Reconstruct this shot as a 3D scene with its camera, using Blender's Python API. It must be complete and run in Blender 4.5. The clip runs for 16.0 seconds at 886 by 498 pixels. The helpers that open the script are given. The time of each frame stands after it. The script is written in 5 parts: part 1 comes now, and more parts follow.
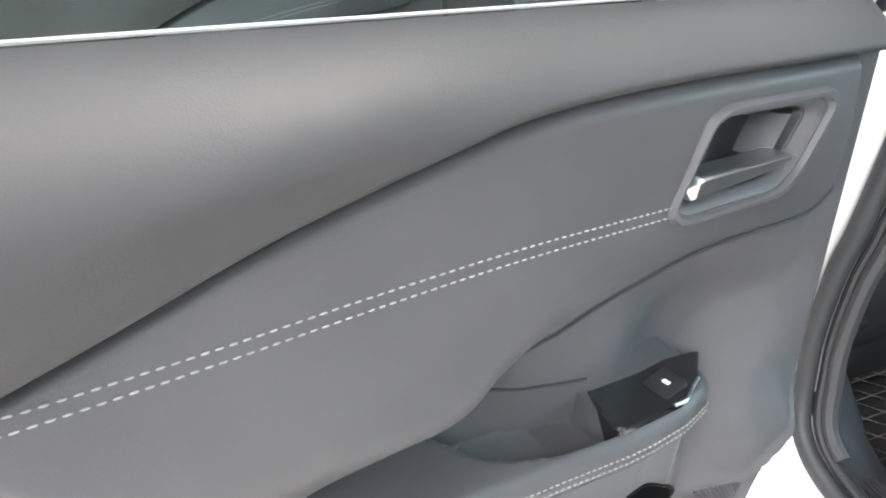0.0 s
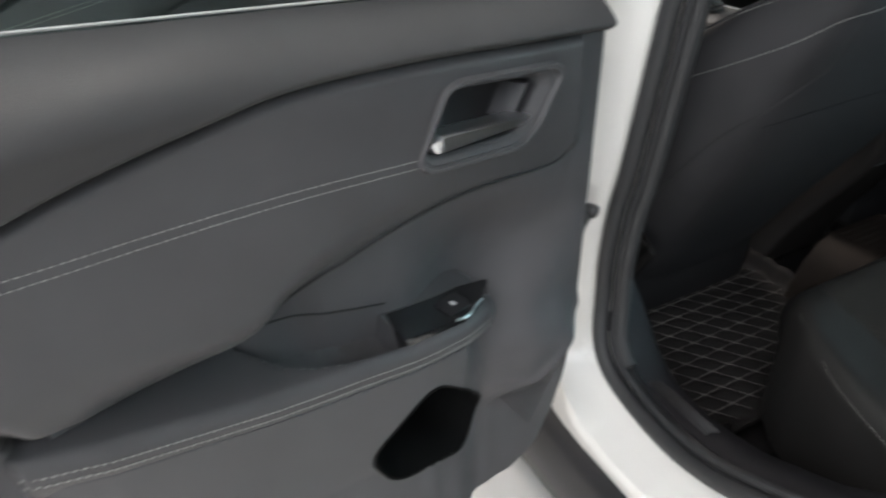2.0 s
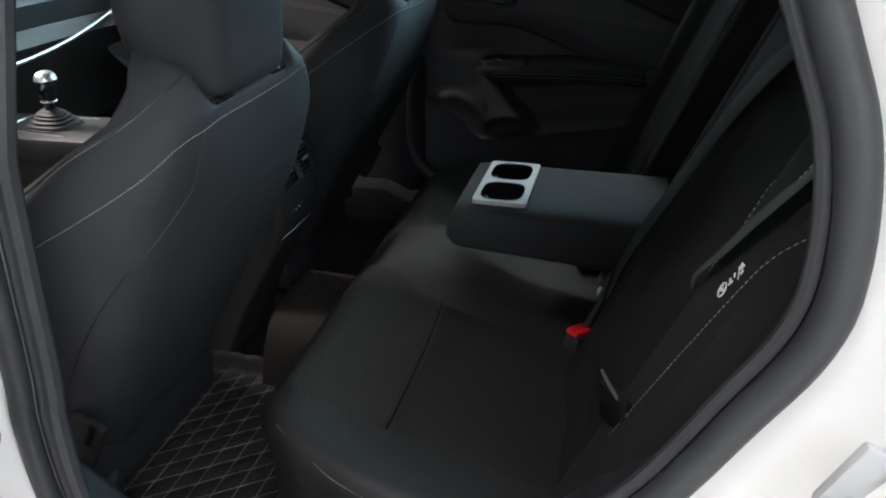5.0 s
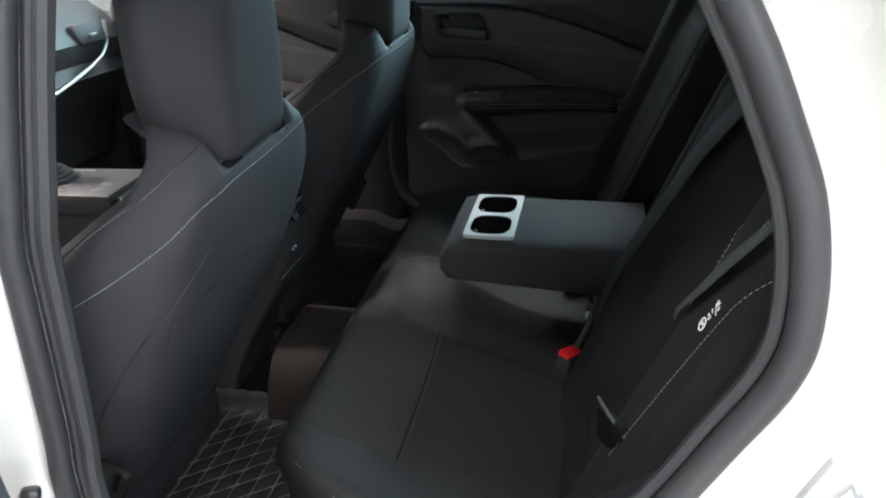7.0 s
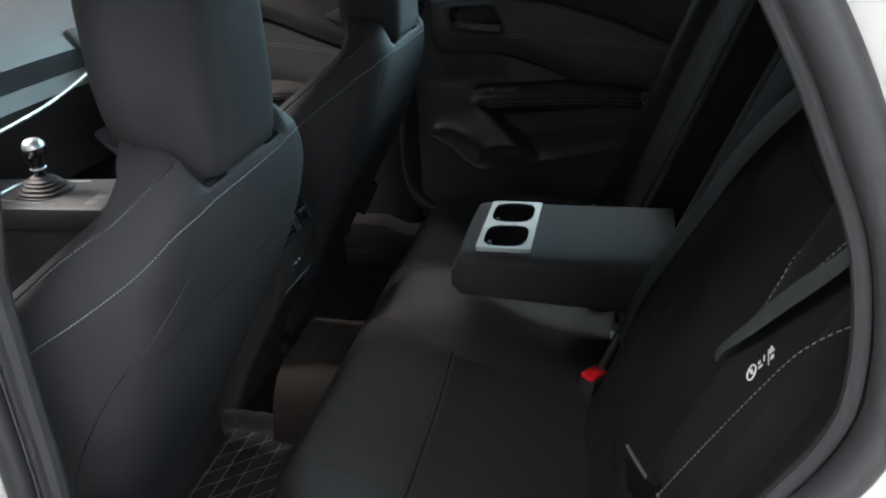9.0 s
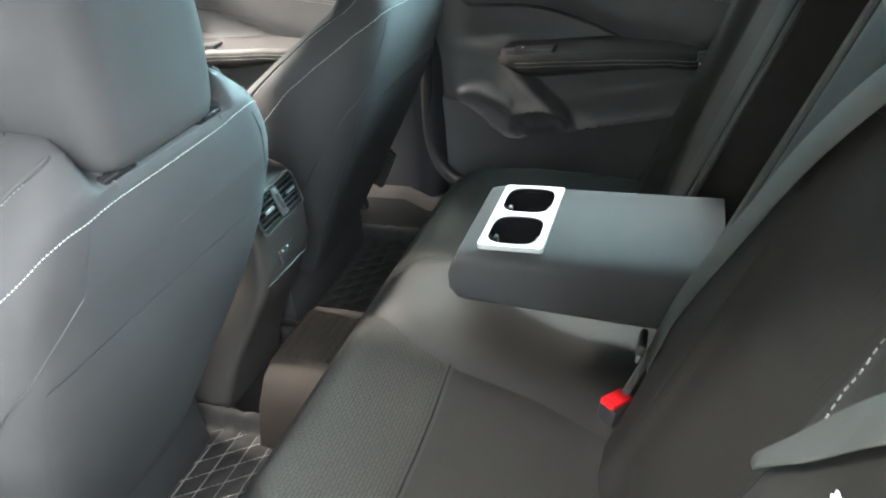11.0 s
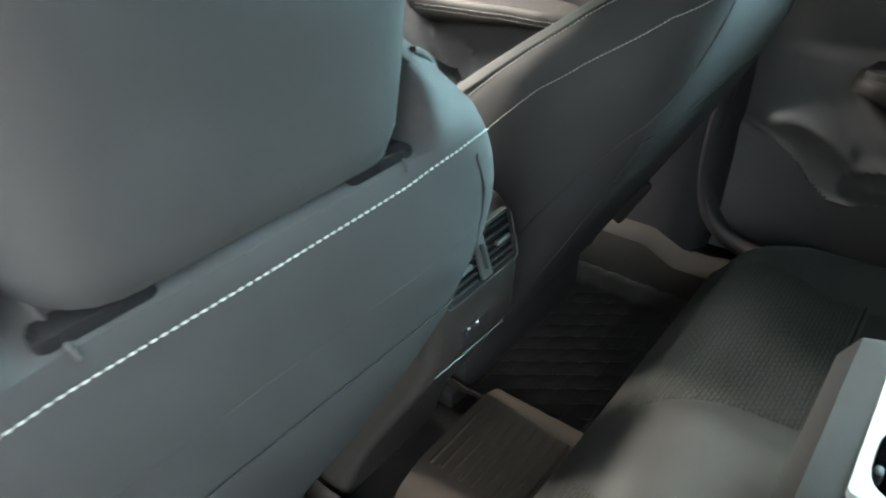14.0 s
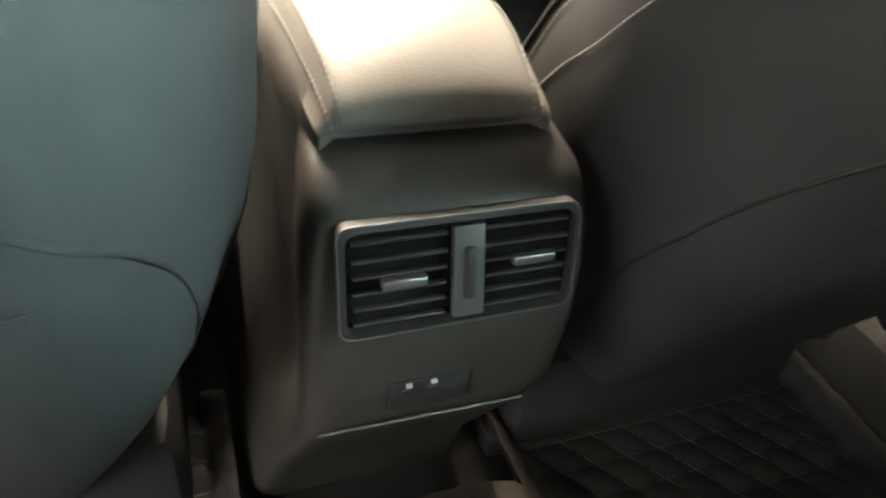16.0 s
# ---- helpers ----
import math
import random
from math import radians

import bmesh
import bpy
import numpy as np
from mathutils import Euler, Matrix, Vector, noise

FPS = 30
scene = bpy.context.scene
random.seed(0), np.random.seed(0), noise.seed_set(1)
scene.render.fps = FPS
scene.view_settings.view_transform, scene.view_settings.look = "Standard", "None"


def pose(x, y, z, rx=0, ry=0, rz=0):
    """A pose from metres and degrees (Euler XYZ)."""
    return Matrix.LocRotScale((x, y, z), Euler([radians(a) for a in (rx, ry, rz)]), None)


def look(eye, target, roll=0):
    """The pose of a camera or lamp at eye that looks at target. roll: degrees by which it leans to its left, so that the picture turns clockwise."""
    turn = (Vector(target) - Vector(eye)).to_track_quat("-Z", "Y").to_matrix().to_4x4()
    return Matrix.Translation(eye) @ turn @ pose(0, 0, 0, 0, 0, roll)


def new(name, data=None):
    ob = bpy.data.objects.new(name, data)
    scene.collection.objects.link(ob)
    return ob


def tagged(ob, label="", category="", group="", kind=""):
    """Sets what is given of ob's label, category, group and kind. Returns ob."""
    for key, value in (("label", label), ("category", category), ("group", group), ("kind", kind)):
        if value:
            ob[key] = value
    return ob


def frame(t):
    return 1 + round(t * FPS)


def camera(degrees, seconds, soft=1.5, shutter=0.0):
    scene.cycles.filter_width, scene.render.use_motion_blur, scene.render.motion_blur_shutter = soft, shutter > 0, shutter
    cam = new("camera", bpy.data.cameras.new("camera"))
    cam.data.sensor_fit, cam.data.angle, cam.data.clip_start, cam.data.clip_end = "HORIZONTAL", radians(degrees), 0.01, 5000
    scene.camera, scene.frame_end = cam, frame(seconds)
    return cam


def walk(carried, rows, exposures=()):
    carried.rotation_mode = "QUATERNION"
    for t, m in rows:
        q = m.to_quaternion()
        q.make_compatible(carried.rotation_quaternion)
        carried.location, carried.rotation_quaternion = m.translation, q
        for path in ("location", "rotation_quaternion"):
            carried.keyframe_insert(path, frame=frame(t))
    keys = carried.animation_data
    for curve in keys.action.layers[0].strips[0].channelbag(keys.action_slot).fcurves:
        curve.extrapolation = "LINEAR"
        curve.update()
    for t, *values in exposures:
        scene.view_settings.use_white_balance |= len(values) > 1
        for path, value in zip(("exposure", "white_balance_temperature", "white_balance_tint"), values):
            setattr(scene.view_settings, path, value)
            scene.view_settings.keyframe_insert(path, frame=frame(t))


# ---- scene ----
cam = camera(65.0, 16.0, soft=2.0, shutter=0.4)
PATH = [
    (0, (-1.385, -0.579, 1.275), (-0.832, 1.06, 0.271), -3.2),
    (0.5, (-1.389, -0.603, 1.279), (-0.828, 1.015, 0.246), -3.3),
    (1, (-1.386, -0.662, 1.296), (-0.839, 0.935, 0.224), -3.5),
    (1.5, (-1.377, -0.715, 1.316), (-0.826, 0.855, 0.206), -3.3),
    (2, (-1.337, -0.731, 1.324), (-0.575, 0.754, 0.223), -1.3),
    (2.5, (-1.294, -0.703, 1.326), (-0.135, 0.543, 0.275), -1.1),
    (3, (-1.286, -0.692, 1.324), (0.092, 0.315, 0.281), -1.8),
    (3.5, (-1.282, -0.687, 1.334), (0.234, 0.106, 0.299), -1.7),
    (4, (-1.233, -0.681, 1.342), (0.363, -0.034, 0.326), -1.0),
    (4.5, (-1.178, -0.688, 1.352), (0.469, -0.144, 0.356), -0.6),
    (5, (-1.161, -0.687, 1.359), (0.528, -0.224, 0.395), -0.4),
    (7.5, (-1.217, -0.665, 1.433), (0.51, -0.254, 0.511), -2.7),
    (8, (-1.204, -0.662, 1.424), (0.52, -0.233, 0.505), -3.3),
    (8.5, (-1.156, -0.661, 1.417), (0.558, -0.22, 0.486), -3.7),
    (11, (-0.89, -0.706, 1.366), (0.698, -0.086, 0.32), -6.1),
    (11.5, (-0.806, -0.644, 1.34), (0.756, 0.009, 0.274), -6.0),
    (12, (-0.708, -0.617, 1.319), (0.826, 0.1, 0.254), -6.4),
    (12.5, (-0.623, -0.563, 1.28), (0.779, 0.375, 0.205), -5.3),
    (13, (-0.595, -0.503, 1.29), (0.762, 0.493, 0.209), -2.8),
    (13.5, (-0.57, -0.475, 1.306), (0.754, 0.558, 0.219), -1.9),
    (14, (-0.502, -0.423, 1.263), (0.797, 0.623, 0.159), -1.2),
    (14.5, (-0.394, -0.38, 1.213), (0.841, 0.675, 0.046), 0.3),
    (15, (-0.294, -0.33, 1.178), (0.912, 0.751, 0.005), 3.7),
    (15.5, (-0.169, -0.32, 1.115), (0.81, 0.956, -0.075), 6.8),
    (16, (-0.114, -0.309, 1.074), (0.524, 1.106, -0.187), 8.0),
]
walk(cam, [(t, look(eye, target, roll)) for t, eye, target, roll in PATH],
     [(0, 0.25, 6350, 15), (0.5, 0.25, 6350, 15), (1, 0.35, 6350, 15), (1.5, -0.1, 6350, 14), (2, -1.2, 6350, 14), (2.5, -0.6, 6350, 14), (3, -0.1, 6350, 14),
      (3.5, 0.05, 6350, 13), (4, 0.32, 6250, 13), (4.5, -0.35, 6150, 14), (5, -0.9, 6050, 14), (7.5, -0.15, 6100, 13), (8, -0.7, 6050, 14), (8.5, -0.95, 6050, 14),
      (11, 1.92, 6250, 8), (12.5, 1.55, 6250, 5), (13.5, 1.42, 6300, 5), (14, 1.25, 6300, 5), (14.5, 0.95, 6550, 7), (15, 1.25, 7150, 10), (15.5, 1.25, 7350, 12), (16, 1.12, 7350, 10)])


# ---------------------------------------------------------------- light and surroundings
world = bpy.data.worlds.new("sky")
scene.world = world
world.use_nodes = True
wn = world.node_tree.nodes
sky = wn.new("ShaderNodeTexSky")
sky.sky_type, sky.sun_disc = "NISHITA", False
sky.sun_elevation, sky.sun_rotation = radians(40), radians(200)
world.node_tree.links.new(sky.outputs[0], wn["Background"].inputs[0])
wn["Background"].inputs[1].default_value = 0.10


def lamp(name, eye, target, sx, sy, watts, colour):
    data = bpy.data.lights.new(name, "AREA")
    data.shape, data.size, data.size_y, data.energy, data.color = "RECTANGLE", sx, sy, watts, colour
    ob = new(name, data)
    ob.matrix_world = look(eye, target)
    return ob


# area lamps for unseen sources: a supposed shop front, a side window, ceiling strips
lamp("shopfront_daylight", (-3.8, -3.5, 3.5), (-0.7, -0.3, 0.9), 4.5, 1.6, 330, (0.90, 0.97, 1.0))
lamp("side_window_daylight", (4.9, -2.4, 2.8), (-0.2, -0.3, 0.9), 4.0, 2.0, 700, (0.62, 0.92, 1.0))
for lx, ly, watts in ((-3.2, -2.5, 150), (-2.3, 0.2, 230), (0.4, 2.9, 140), (3.2, -0.5, 110)):
    lamp("ceiling_light_strip", (lx, ly, 3.9), (lx, ly, 0), 0.5, 3.0, watts, (1.0, 0.97, 0.92))
# unseen warm lamp, added and aimed to brighten the console lid
lamp("added_front_lamp", (0.1, 3.55, 3.75), (0.02, 0.05, 0.93), 1.2, 1.0, 900, (1.0, 0.89, 0.76))


# ---------------------------------------------------------------- materials
def mat(name, base, rough=0.5, metal=0.0, grain=0.0, scale=400.0, vary=0.15, coat=0.0, vscale=9.0, spec=0.5, kind="noise", stretch=(1, 1, 1)):
    """A surface with fine relief (grain) and a slow uneven tone (vary)."""
    m = bpy.data.materials.new(name)
    m.use_nodes = True
    n, l = m.node_tree.nodes, m.node_tree.links
    b = n["Principled BSDF"]
    b.inputs["Metallic"].default_value = metal
    b.inputs["Specular IOR Level"].default_value = spec
    b.inputs["Coat Weight"].default_value = coat
    b.inputs["Coat Roughness"].default_value = 0.06
    co = n.new("ShaderNodeTexCoord")
    mp = n.new("ShaderNodeMapping")
    mp.inputs["Scale"].default_value = stretch
    l.new(co.outputs["Object"], mp.inputs[0])
    slow = n.new("ShaderNodeTexNoise")
    slow.inputs["Scale"].default_value = vscale
    slow.inputs["Detail"].default_value = 5
    l.new(mp.outputs[0], slow.inputs["Vector"])
    fine = n.new("ShaderNodeTexNoise" if kind == "noise" else "ShaderNodeTexVoronoi")
    fine.inputs["Scale"].default_value = scale
    l.new(mp.outputs[0], fine.inputs["Vector"])
    ramp = n.new("ShaderNodeValToRGB")
    lo = [c * (1 - vary) for c in base]
    hi = [min(1, c * (1 + vary)) for c in base]
    ramp.color_ramp.elements[0].position, ramp.color_ramp.elements[1].position = 0.3, 0.7
    ramp.color_ramp.elements[0].color, ramp.color_ramp.elements[1].color = (*lo, 1), (*hi, 1)
    l.new(slow.outputs[0], ramp.inputs[0])
    l.new(ramp.outputs[0], b.inputs["Base Color"])
    mr = n.new("ShaderNodeMapRange")
    mr.inputs[3].default_value, mr.inputs[4].default_value = max(0.02, rough - 0.06), min(1, rough + 0.06)
    l.new(slow.outputs[0], mr.inputs[0])
    l.new(mr.outputs[0], b.inputs["Roughness"])
    if grain:
        bump = n.new("ShaderNodeBump")
        bump.inputs["Strength"].default_value = grain
        bump.inputs["Distance"].default_value = 0.0006
        l.new(fine.outputs[0], bump.inputs["Height"])
        l.new(bump.outputs[0], b.inputs["Normal"])
    return m


def weave(name, base, rows, cols, rough=0.85, depth=0.5):
    """Ribbed upholstery cloth: short raised dashes in rows."""
    m = mat(name, base, rough, vary=0.12, spec=0.2)
    n, l = m.node_tree.nodes, m.node_tree.links
    b = n["Principled BSDF"]
    co = n.new("ShaderNodeTexCoord")
    brick = n.new("ShaderNodeTexBrick")
    brick.inputs["Scale"].default_value = 1.0
    brick.inputs["Brick Width"].default_value = cols
    brick.inputs["Row Height"].default_value = rows
    brick.inputs["Mortar Size"].default_value = rows * 0.22
    brick.inputs["Mortar Smooth"].default_value = 0.8
    brick.inputs[1].default_value, brick.inputs[2].default_value, brick.inputs[3].default_value = (1, 1, 1, 1), (0.85, 0.85, 0.85, 1), (0, 0, 0, 1)
    l.new(co.outputs["Object"], brick.inputs["Vector"])
    tone = n.new("ShaderNodeMix")
    tone.data_type, tone.blend_type = "RGBA", "MULTIPLY"
    tone.inputs[0].default_value = 0.65
    l.new(b.inputs["Base Color"].links[0].from_socket, tone.inputs[6])
    l.new(brick.outputs[0], tone.inputs[7])
    l.new(tone.outputs[2], b.inputs["Base Color"])
    bump = n.new("ShaderNodeBump")
    bump.inputs["Strength"].default_value, bump.inputs["Distance"].default_value = depth, 0.0012
    l.new(brick.outputs[0], bump.inputs["Height"])
    l.new(bump.outputs[0], b.inputs["Normal"])
    return m


M_DOOR = mat("grained_door_plastic", (0.074, 0.073, 0.077), 0.56, grain=0.25, scale=900, vary=0.08, spec=0.28)
M_ROLL = mat("soft_roll_skin", (0.050, 0.049, 0.050), 0.66, grain=0.30, scale=800, vary=0.08, spec=0.2)
# darker than M_SEAT: the weaker light on the rear backrests is in the colour
M_BACK = mat("shaded_backrest_leatherette", (0.017, 0.016, 0.0155), 0.78, grain=0.25, scale=1500, vary=0.14, kind="voronoi", spec=0.09)
M_LEATHER = mat("black_leatherette", (0.060, 0.059, 0.062), 0.50, grain=0.22, scale=1400, vary=0.10, kind="voronoi", spec=0.32)
# base raised above the other leatherettes: the strong light on the lid is in it
M_LID_LIT = mat("lit_lid_leatherette", (0.155, 0.143, 0.130), 0.52, grain=0.35, scale=600, vary=0.06, spec=0.45)
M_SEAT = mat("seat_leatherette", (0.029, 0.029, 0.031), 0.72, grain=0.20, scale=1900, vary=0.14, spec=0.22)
# shaded copy of the seat leatherette for the dimmer rear bench
M_BENCH = mat("shaded_bench_leatherette", (0.0125, 0.012, 0.0118), 0.60, grain=0.22, scale=1500, vary=0.14, kind="voronoi", spec=0.26)
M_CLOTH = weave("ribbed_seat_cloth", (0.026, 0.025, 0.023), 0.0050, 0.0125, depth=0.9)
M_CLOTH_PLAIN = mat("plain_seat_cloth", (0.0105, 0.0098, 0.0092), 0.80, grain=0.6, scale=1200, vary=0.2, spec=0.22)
M_CLOTH_V = mat("ribbed_back_cloth", (0.016, 0.0145, 0.0135), 0.85, grain=0.9, scale=260, vary=0.15, spec=0.09, stretch=(1, 0.15, 0.15))
M_GLOSS = mat("piano_black", (0.010, 0.010, 0.011), 0.10, vary=0.1, coat=0.6)
M_BLACK = mat("black_plastic", (0.018, 0.018, 0.020), 0.45, grain=0.2, scale=900)
M_VOID = mat("dark_plastic_and_crease_shade", (0.012, 0.012, 0.013), 0.6, grain=0.2)
# near black, also used for the shade inside vents, bin and slots
M_PIT = mat("near_black_and_recess_shade", (0.004, 0.004, 0.004), 0.8, spec=0.1)
M_CHROME = mat("satin_chrome", (0.80, 0.82, 0.84), 0.30, metal=1.0, vary=0.05)
M_SILVER = mat("silver_painted_plastic", (0.44, 0.45, 0.45), 0.42, metal=0.25, vary=0.05, grain=0.1)
M_SATIN = mat("satin_dark_plastic", (0.10, 0.103, 0.106), 0.34, metal=0.5, vary=0.08)
M_SLAT = mat("satin_grey_slat", (0.036, 0.036, 0.038), 0.36, metal=0.2, vary=0.06)
M_WHITE = mat("white_car_paint", (0.80, 0.79, 0.76), 0.25, vary=0.02, coat=0.8)
M_RUBBER = mat("seal_rubber", (0.030, 0.031, 0.033), 0.55, grain=0.3, scale=500)
M_CARPET = mat("black_carpet", (0.010, 0.0095, 0.0095), 0.95, grain=0.9, scale=1500, vary=0.25, spec=0.1)
M_MAT = mat("quilted_mat_leatherette", (0.010, 0.009, 0.009), 0.62, grain=0.4, scale=600, vary=0.2, spec=0.2)
# shaded copy of the mat thread, for the dimmer right footwell
M_MATLINE_SHADED = mat("shaded_mat_thread", (0.022, 0.020, 0.019), 0.7, vary=0.3)
# shaded copy of the door leatherette, for the armrests of the closed doors
M_ARM_SHADED = mat("shaded_armrest_leatherette", (0.024, 0.0225, 0.0225), 0.58, grain=0.22, scale=1400, vary=0.10, kind="voronoi", spec=0.18)
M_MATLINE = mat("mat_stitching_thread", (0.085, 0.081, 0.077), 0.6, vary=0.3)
M_TUNNEL = mat("brown_rubber_mat", (0.012, 0.0092, 0.0075), 0.75, grain=0.5, scale=500, vary=0.25, spec=0.15)
M_THREAD = mat("pale_thread", (0.27, 0.27, 0.26), 0.85, vary=0.15, vscale=300)
M_RED = mat("red_buckle_plastic", (0.62, 0.012, 0.018), 0.32, vary=0.06)
M_STRAP = mat("seat_belt_webbing", (0.046, 0.048, 0.046), 0.8, grain=0.8, scale=900, vary=0.15, spec=0.15)
M_TILE = mat("glazed_floor_tile", (0.74, 0.72, 0.69), 0.18, vary=0.04)
M_GROUT = mat("grey_grout", (0.35, 0.34, 0.33), 0.9)
M_WALL = mat("white_showroom_wall", (0.52, 0.52, 0.51), 0.8, grain=0.2, scale=120, vary=0.02)
M_ROOF = mat("grey_headliner", (0.42, 0.41, 0.40), 0.95, grain=0.6, scale=900, vary=0.05)
M_PRINT = mat("white_print", (0.75, 0.75, 0.75), 0.6, vary=0.03)
M_SKIN = mat("dash_soft_plastic", (0.030, 0.031, 0.033), 0.48, grain=0.3, scale=700)
M_CONSOLE = mat("console_skin", (0.030, 0.0275, 0.026), 0.36, grain=0.3, scale=700, vary=0.08, spec=0.5)
M_CUSHION = mat("cushion_cloth", (0.050, 0.048, 0.041), 0.85, grain=0.6, scale=1200, vary=0.15, spec=0.2)
M_TRIM = mat("grey_pillar_trim", (0.017, 0.017, 0.020), 0.55, grain=0.25, scale=900, vary=0.08, spec=0.3)
M_GLASS = bpy.data.materials.new("clear_window_glass")
M_GLASS.use_nodes = True
gb = M_GLASS.node_tree.nodes["Principled BSDF"]
gb.inputs["Base Color"].default_value = (0.60, 0.71, 0.68, 1)
gb.inputs["Transmission Weight"].default_value = 1.0
gb.inputs["Roughness"].default_value = 0.0
gb.inputs["IOR"].default_value = 1.05


# ---------------------------------------------------------------- builders
ORIGIN = {}


def thing(name, loc, label, category, group="", kind=""):
    ob = new(name)
    ob.location = loc
    ORIGIN[ob] = Vector(loc)
    return tagged(ob, label, category, group, kind)


def part(name, bm, material, parent=None, label="", smooth=True):
    """Links a bmesh, built in world places, as one mesh under a thing or a part."""
    me = bpy.data.meshes.new(name)
    o = ORIGIN[parent] if parent else Vector((0, 0, 0))
    bmesh.ops.recalc_face_normals(bm, faces=bm.faces)
    for v in bm.verts:
        v.co -= o
    for f in bm.faces:
        f.smooth = smooth
    bm.to_mesh(me)
    bm.free()
    if smooth:
        me.set_sharp_from_angle(angle=radians(40))
    me.materials.append(material)
    ob = new(name, me)
    if parent:
        ob.parent = parent
        ORIGIN[ob] = o
    return tagged(ob, label)


def setting(name, bm, material, label, category, smooth=True):
    return tagged(part(name, bm, material, None, label, smooth), "", category, "", "structure")


def lerp(a, b, t):
    return a + (b - a) * t


def sstep(a, b, x):
    t = min(1.0, max(0.0, (x - a) / (b - a)))
    return t * t * (3 - 2 * t)


def poly(pts, x):
    """Piecewise smooth value through (x, y) pairs in rising x."""
    if x <= pts[0][0]:
        return pts[0][1]
    for (a, b), (c, d) in zip(pts, pts[1:]):
        if x <= c:
            return lerp(b, d, (x - a) / (c - a))
    return pts[-1][1]


def spline(pts, n):
    """n points of a smooth curve through pts (any dimension)."""
    P = [Vector(p) for p in pts]
    P = [P[0] * 2 - P[1]] + P + [P[-1] * 2 - P[-2]]
    out, m = [], len(P) - 3
    for i in range(n):
        t = i / (n - 1) * m
        k = min(int(t), m - 1)
        t -= k
        a, b, c, d = P[k:k + 4]
        out.append(0.5 * (2 * b + (c - a) * t + (2 * a - 5 * b + 4 * c - d) * t * t + (3 * b - a - 3 * c + d) * t * t * t))
    return out


def loft(rings, closed=True, cap=True, bm=None):
    """Skins a row of rings of equal length."""
    bm = bm or bmesh.new()
    vs = [[bm.verts.new(p) for p in r] for r in rings]
    n = len(rings[0])
    for a, b in zip(vs, vs[1:]):
        for i in range(n if closed else n - 1):
            j = (i + 1) % n
            bm.faces.new((a[i], a[j], b[j], b[i]))
    if cap and closed:
        if cap != "last":
            bm.faces.new(vs[0])
        bm.faces.new(vs[-1][::-1])
    return bm


def slab(front, back, nu, nv, bm=None, keep=None):
    """A shell between two surfaces front(u, v) and back(u, v)."""
    bm = bm or bmesh.new()
    A = [[bm.verts.new(front(i / nu, j / nv)) for j in range(nv + 1)] for i in range(nu + 1)]
    B = [[bm.verts.new(back(i / nu, j / nv)) for j in range(nv + 1)] for i in range(nu + 1)]
    for i in range(nu):
        for j in range(nv):
            bm.faces.new((A[i][j], A[i + 1][j], A[i + 1][j + 1], A[i][j + 1]))
            bm.faces.new((B[i][j], B[i][j + 1], B[i + 1][j + 1], B[i + 1][j]))
    edge = [(i, 0) for i in range(nu)] + [(nu, j) for j in range(nv)] + [(i, nv) for i in range(nu, 0, -1)] + [(0, j) for j in range(nv, 0, -1)]
    for (a, b), (c, d) in zip(edge, edge[1:] + edge[:1]):
        bm.faces.new((A[a][b], B[a][b], B[c][d], A[c][d]))
    return bm


def box(cx, cy, cz, sx, sy, sz, bevel=0.0, m=None, bm=None, seg=2):
    """A box by its middle and sizes, with rounded edges."""
    b = bmesh.new()
    bmesh.ops.create_cube(b, size=1.0, matrix=Matrix.Diagonal((sx, sy, sz, 1)))
    if bevel:
        bmesh.ops.bevel(b, geom=list(b.edges), offset=bevel, segments=seg, profile=0.5, affect="EDGES")
    b.transform(Matrix.Translation((cx, cy, cz)) @ (m or Matrix()))
    return join(bm, b)


def join(bm, b):
    if bm is None:
        return b
    me = bpy.data.meshes.new("tmp")
    b.to_mesh(me)
    b.free()
    bm.from_mesh(me)
    bpy.data.meshes.remove(me)
    return bm


def frames_along(pts, closed=False):
    """Tangent and two normals at each point of a line."""
    P = [Vector(p) for p in pts]
    out, n0 = [], None
    for i, p in enumerate(P):
        a = P[i - 1] if i or closed else p
        b = P[(i + 1) % len(P)] if i < len(P) - 1 or closed else p
        t = (b - a).normalized()
        if n0 is None:
            n0 = t.orthogonal().normalized()
        n0 = (n0 - t * n0.dot(t)).normalized()
        out.append((p, t, n0, t.cross(n0)))
    return out


def tube(pts, r, sides=8, closed=False, bm=None, flat=1.0):
    bm = bm or bmesh.new()
    rings = []
    for p, t, a, b in frames_along(pts, closed):
        rings.append([p + r * (math.cos(2 * math.pi * k / sides) * a + flat * math.sin(2 * math.pi * k / sides) * b) for k in range(sides)])
    if closed:
        rings.append(rings[0])
    return loft(rings, True, not closed, bm)


def ribbon(pts, width, thick, across, bm=None, narrow=1.0):
    """A strap along pts; across(p, t) gives its width direction; narrow is the share of the width left at its start."""
    rings, n = [], len(pts)
    for i, (p, t, _, _) in enumerate(frames_along(pts)):
        w = Vector(across(p, t))
        w = (w - t * w.dot(t)).normalized()
        up = t.cross(w)
        h, k = width / 2 * lerp(narrow, 1, sstep(0, 0.6 * n, i)), thick / 2
        rings.append([p + w * x + up * y for x, y in ((-h, -k), (-h * 0.9, k), (h * 0.9, k), (h, -k))])
    return loft(rings, True, True, bm)


